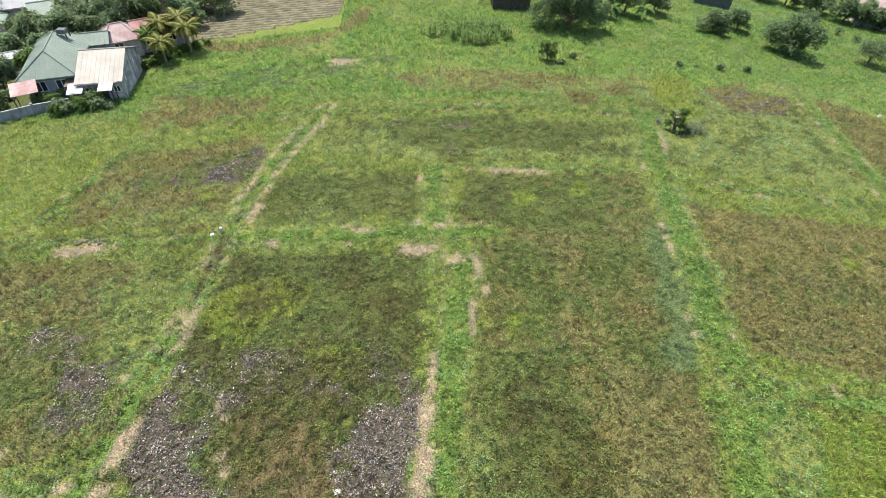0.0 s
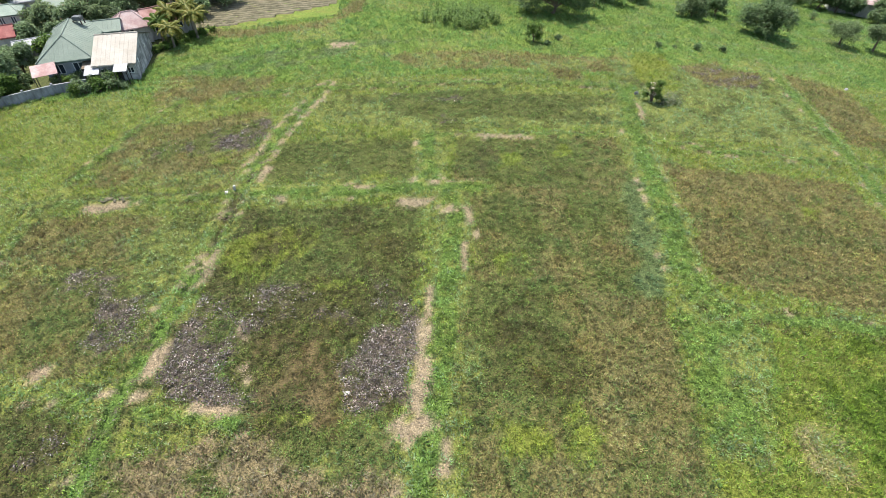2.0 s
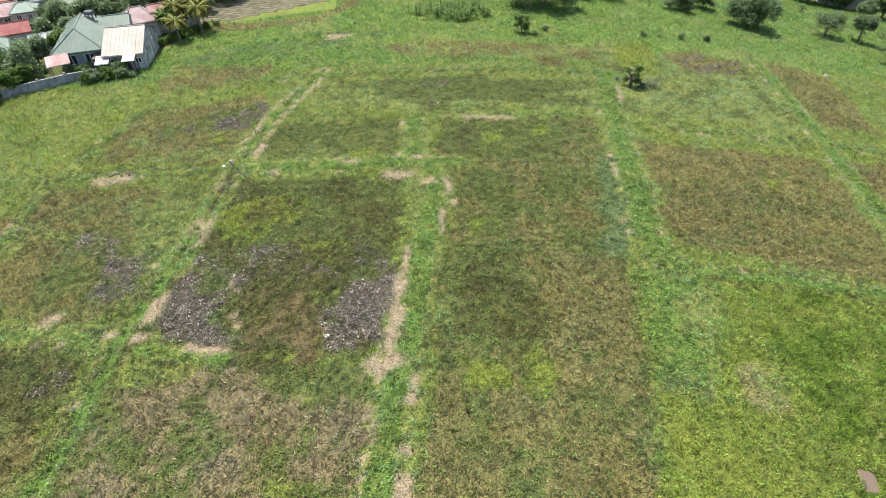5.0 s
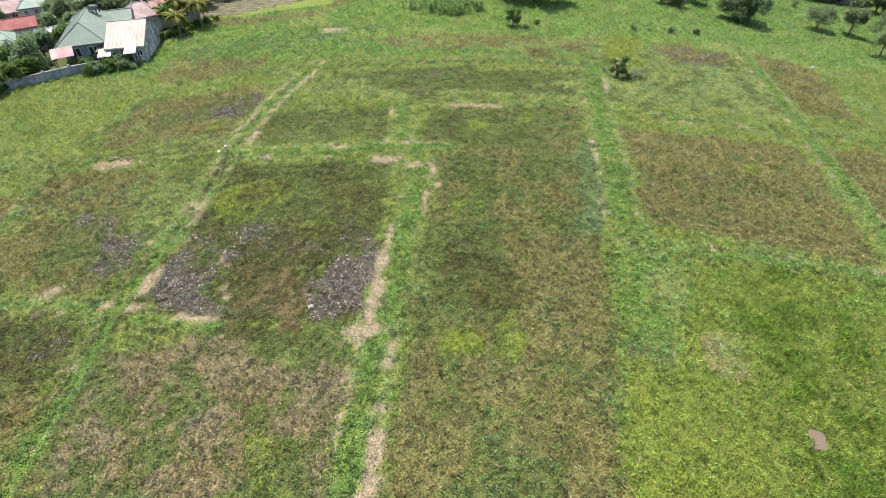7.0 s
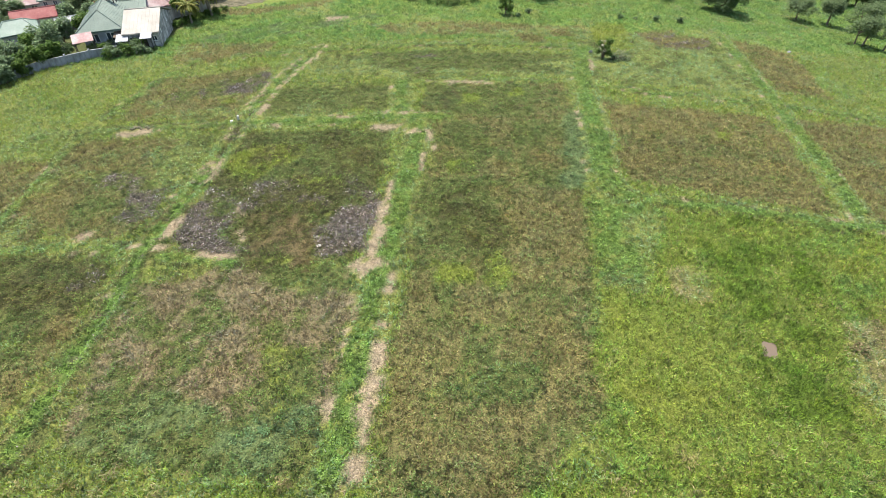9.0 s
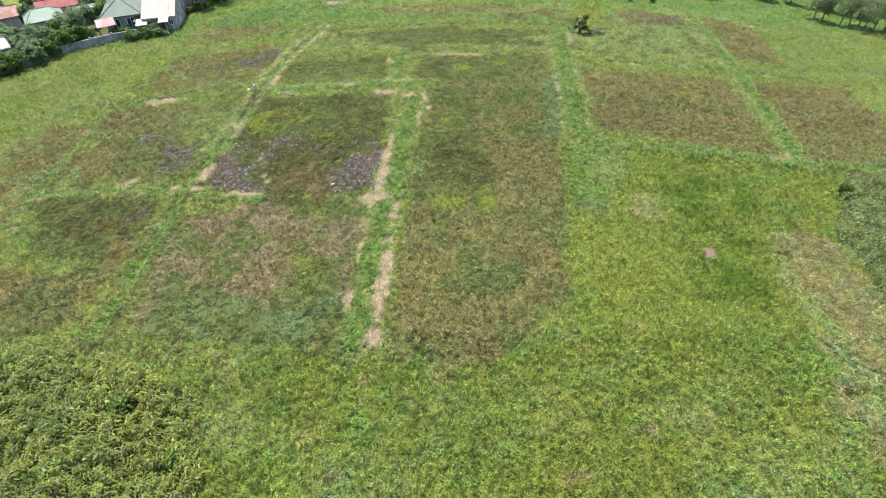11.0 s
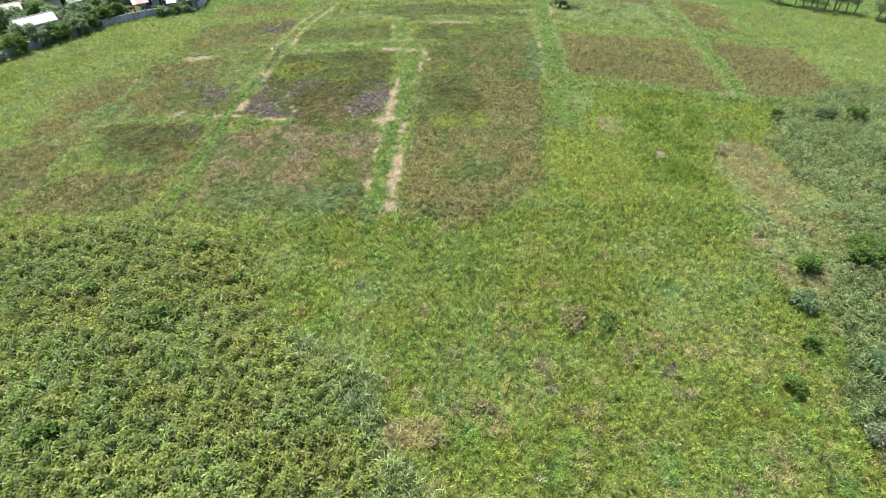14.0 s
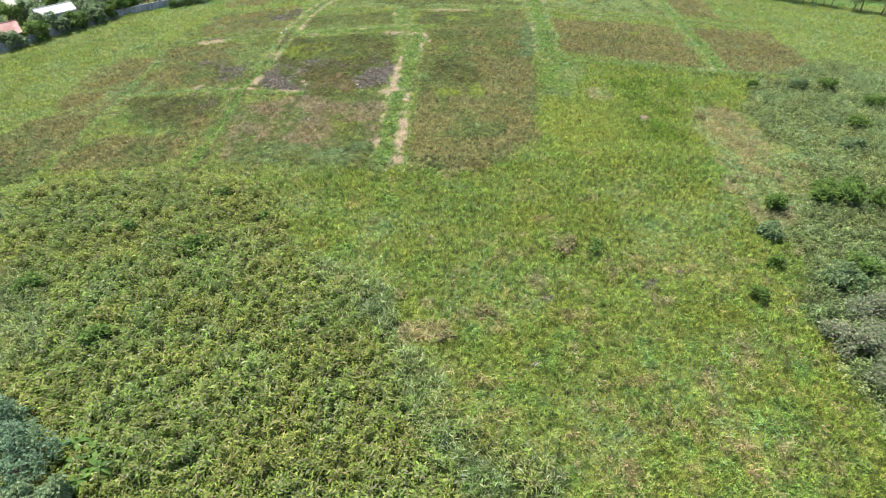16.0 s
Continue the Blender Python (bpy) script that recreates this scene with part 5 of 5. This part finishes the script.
for i in range(16):
    q = i / 15
    hx, hy = 56 + 44 * q, 118 - 26 * q ** 1.5 + 2 * math.sin(i * 2.3)
    tree("hedge_tree", "dark green tree in a belt along the far edge", hx, hy, 5.0 + math.sin(i * 1.9), 6.5, 670 + i, MANGO, 2300, 0.5, 0.08, 9, "tree belt at the far edge")
for i, (sx, sy, st, sw) in enumerate([(12.6, 66.4, 3.0, 2.2), (24.0, 50.7, 3.1, 2.1)]):
    tree("sapling", ("young broad-leaved sapling at the edge of the plots", "small bushy tree at the crossing of two banks")[i], sx, sy, st, sw, 700 + i, FRESH if i == 0 else FRESH, (1100, 1800)[i], (0.28, 0.2)[i], (0.08, 0.02)[i], (8, 11)[i])
for i, (sx, sy, st) in enumerate([(16.2, 67.8, 0.9), (14.4, 65.6, 0.7), (30.6, 69.2, 0.9), (36.4, 70.0, 1.1), (40.5, 70.7, 1.1), (33.0, 69.6, 0.5), (25.4, 50.6, 0.7), (72.0, 96, 1.6), (74, 92, 1.6), (70, 99, 1.8), (76, 89, 1.6), (74.5, 64.2, 0.9), (77.4, 62.8, 0.9)]):
    bush("shrub", "small dark green shrub in the pasture grass", sx, sy, st, st * 1.25, 710 + i, MANGO, 380, 0.2, "pasture shrubs")
bush("creeping_shrub", "grey-green creeping shrub beside the small tree", 25.9, 50.9, 0.55, 3.4, 730, GREYISH, 1300, 0.16)
bush("dead_shrub", "pale dry shrub against the small bushy tree", 23.75, 50.4, 3.0, 1.0, 731, [(.40, .37, .28), (.32, .29, .2), (.22, .2, .12)], 170, 0.2, "", BLADE)

# shrubs of the bank
for i, (sx, sy, st, sw, up) in enumerate([(29.5, -13.2, 1.3, 2.1, True), (27.2, -16.6, 1.2, 2.0, False), (33.6, -12.4, 1.6, 2.4, True), (35.8, -12.0, 1.6, 2.8, True), (38.6, -12.6, 1.6, 2.6, True), (34.6, -11.0, 1.5, 2.4, True), (37.2, -10.6, 1.4, 2.4, True),
                                           (29.6, -22.0, 1.7, 2.9, False), (31.6, -20.8, 1.6, 2.4, True), (26.0, -20.1, 0.9, 1.4, True), (23.4, -23.2, 0.9, 1.2, True), (45.0, 12.0, 1.3, 2.4, False),
                                           (49.0, 12.4, 1.3, 2.6, True), (51.6, 7.6, 1.5, 2.6, True), (42.2, -3.0, 1.2, 2.4, False), (39.4, 11.4, 1.0, 1.4, True), (46.0, 2.0, 1.4, 2.8, True), (35.5, -20.0, 1.7, 3.2, False)]):
    bush("bank_shrub", ("dark green leafy shrub on the weedy bank", "upright bright-leaved shrub on the weedy bank")[int(up)], sx, sy, st, sw, 740 + i, FRESH if up else MANGO, 1500, 0.24, "shrubs on the bank", LEAF, up)
for i, (sx, sy) in enumerate([(29.6, -24.8), (28.2, -27.4), (31.0, -27.4), (27.8, -30.2), (32.0, -24.2), (26.6, -27.0)]):
    bush("withered_shrub", "grey half-withered shrub on the bank", sx, sy, 1.4, 3.2, 770 + i, GREYISH, 3200, 0.17, "withered shrubs on the bank")
for i, (sx, sy, st, sw) in enumerate([(-14.2, -16.8, 1.3, 2.2), (-17.4, -25.2, 1.2, 1.6), (-14.0, -10.2, 1.1, 1.5), (-24.2, -20.0, 1.3, 2.0), (-9.8, -13.4, 0.9, 1.2), (-20.0, -14.0, 1.0, 1.4)]):
    bush("weed_shrub", "dark green shrub rising from the weeds", sx, sy, st, sw, 780 + i, FRESH, 1000, 0.26, "shrubs among the weeds")
SEAGREEN = [(.11, .185, .10), (.145, .225, .13), (.085, .15, .075), (.17, .245, .145)]
for i, (sx, sy, st, sw) in enumerate([(-17.3, -33.6, 2.7, 4.2), (-15.0, -35.4, 2.0, 3.0), (-19.6, -31.4, 2.6, 3.6)]):
    tree("young_tree", "young blue-green tree at the edge of the weeds", sx, sy, st, sw, 790 + i, SEAGREEN if i != 1 else VERDANT, 3600, 0.16, 0.1, 9, "young trees at the weeds")
for i, (px, py) in enumerate([(-15.0, -32.2), (-14.5, -33.3), (-13.9, -32.7), (-14.0, -34.2), (-13.3, -33.6)]):
    banana(px, py, 1.15, 800 + i, "banana plants at the weeds")
WITHERED = [(.25, .195, .10), (.31, .25, .14), (.17, .13, .07), (.13, .17, .05), (.18, .21, .06)]
for i, (sx, sy, st) in enumerate([(11.8, -18.4, 0.8), (12.4, -17.6, 0.6), (5.7, -24.2, 0.6), (30.0, 3.0, 0.5), (3.4, -26.2, 0.5)]):
    bush("withered_weed", "brown withered weed clump in the grass", sx, sy, st * 0.8, st * 2.4, 810 + i, WITHERED, 300, 0.22, "withered weeds", BLADE, True)
for i, (sx, sy) in enumerate([(13.8, -18.6), (14.2, -17.8)]):
    bush("weed_shrub", "fresh green weed clump in the grass", sx, sy, 0.6, 1.0, 825 + i, FRESH, 260, 0.2, "weed clumps in the grass")


# small things on the ground
def stone(name, label, x, y, a, b, c, seed, mat=STONE, turn=0.0):
    rng = np.random.RandomState(seed)
    bm = bmesh.new()
    bmesh.ops.create_icosphere(bm, subdivisions=2, radius=1)
    for v in bm.verts:
        k = 0.8 + 0.35 * rng.rand()
        v.co = (v.co.x * a * k, v.co.y * b * k, max(-0.3, v.co.z) * c * k)
    me = bpy.data.meshes.new(name)
    bm.to_mesh(me)
    bm.free()
    me.materials.append(mat)
    ob = new(name, me)
    ob.matrix_basis = pose(x, y, ground_at(x, y) + 0.05, 0, 0, turn)
    return tagged(ob, label, "stone")


def marker(x, y, a, b, tall, tilt, label):
    """A small tapered concrete post."""
    bm = bmesh.new()
    bmesh.ops.create_cube(bm, size=1)
    for v in bm.verts:
        k = 0.8 if v.co.z > 0 else 1.0
        v.co = (v.co.x * a * k, v.co.y * b * k, (v.co.z + 0.5) * (tall + 0.2) - 0.2)
    bmesh.ops.bevel(bm, geom=bm.edges[:], offset=0.025, segments=2, affect="EDGES")
    me = bpy.data.meshes.new("boundary_stone")
    bm.to_mesh(me)
    bm.free()
    me.materials.append(WHITEWASH)
    ob = new("boundary_stone", me)
    ob.matrix_basis = pose(x, y, ground_at(x, y), tilt, 0.6 * tilt, 20)
    return tagged(ob, label, "boundary stone")


marker(-16.7, 31.0, 0.24, 0.2, 0.5, 14, "whitish upright boundary post where two banks cross")
marker(-17.2, 30.5, 0.3, 0.26, 0.22, 8, "whitish low block beside the boundary post")
stone("pale_stone", "pale stone among grey dead leaves", -5.1, 11.6, 0.2, 0.15, 0.08, 3)
stone("concrete_slab", "grey concrete slab at a plot edge", 54.0, 61.8, 0.4, 0.25, 0.14, 4, BLOCK_WALL, 30)
stone("dark_stone", "dark stone beside the small tree", 22.6, 52.2, 0.3, 0.25, 0.3, 5, TANK)
for _i in range(16):
    _r = np.random.RandomState(900 + _i)
    stone("soil_clod", "dark clod of turned soil on a bank", -27.0 + 2.3 * _r.rand(), 29.5 + 0.55 * _r.rand(), 0.09 + 0.12 * _r.rand(), 0.09 + 0.1 * _r.rand(), 0.1, 910 + _i, TILLED, 180 * _r.rand())["group"] = "soil clods on the bank"
puddle = thing("puddle", 24.25, 2.9, "small muddy brown puddle in a square pit", "puddle", turn=-16)
_bm = bmesh.new()
_ring = [_bm.verts.new((0.47 * math.cos(a) * (1 - 0.14 * math.cos(4 * a)), 0.68 * math.sin(a) * (1 - 0.14 * math.cos(4 * a)), -0.10)) for a in (2 * math.pi * k / 24 for k in range(24))]
_low = [_bm.verts.new((v.co.x * 0.8, v.co.y * 0.8, -0.45)) for v in _ring]
_bm.faces.new(_ring)
_bm.faces.new(_low[::-1])
for _k in range(24):
    _bm.faces.new((_ring[_k], _low[_k], _low[(_k + 1) % 24], _ring[(_k + 1) % 24]))
part("water", _bm, WATER, puddle)
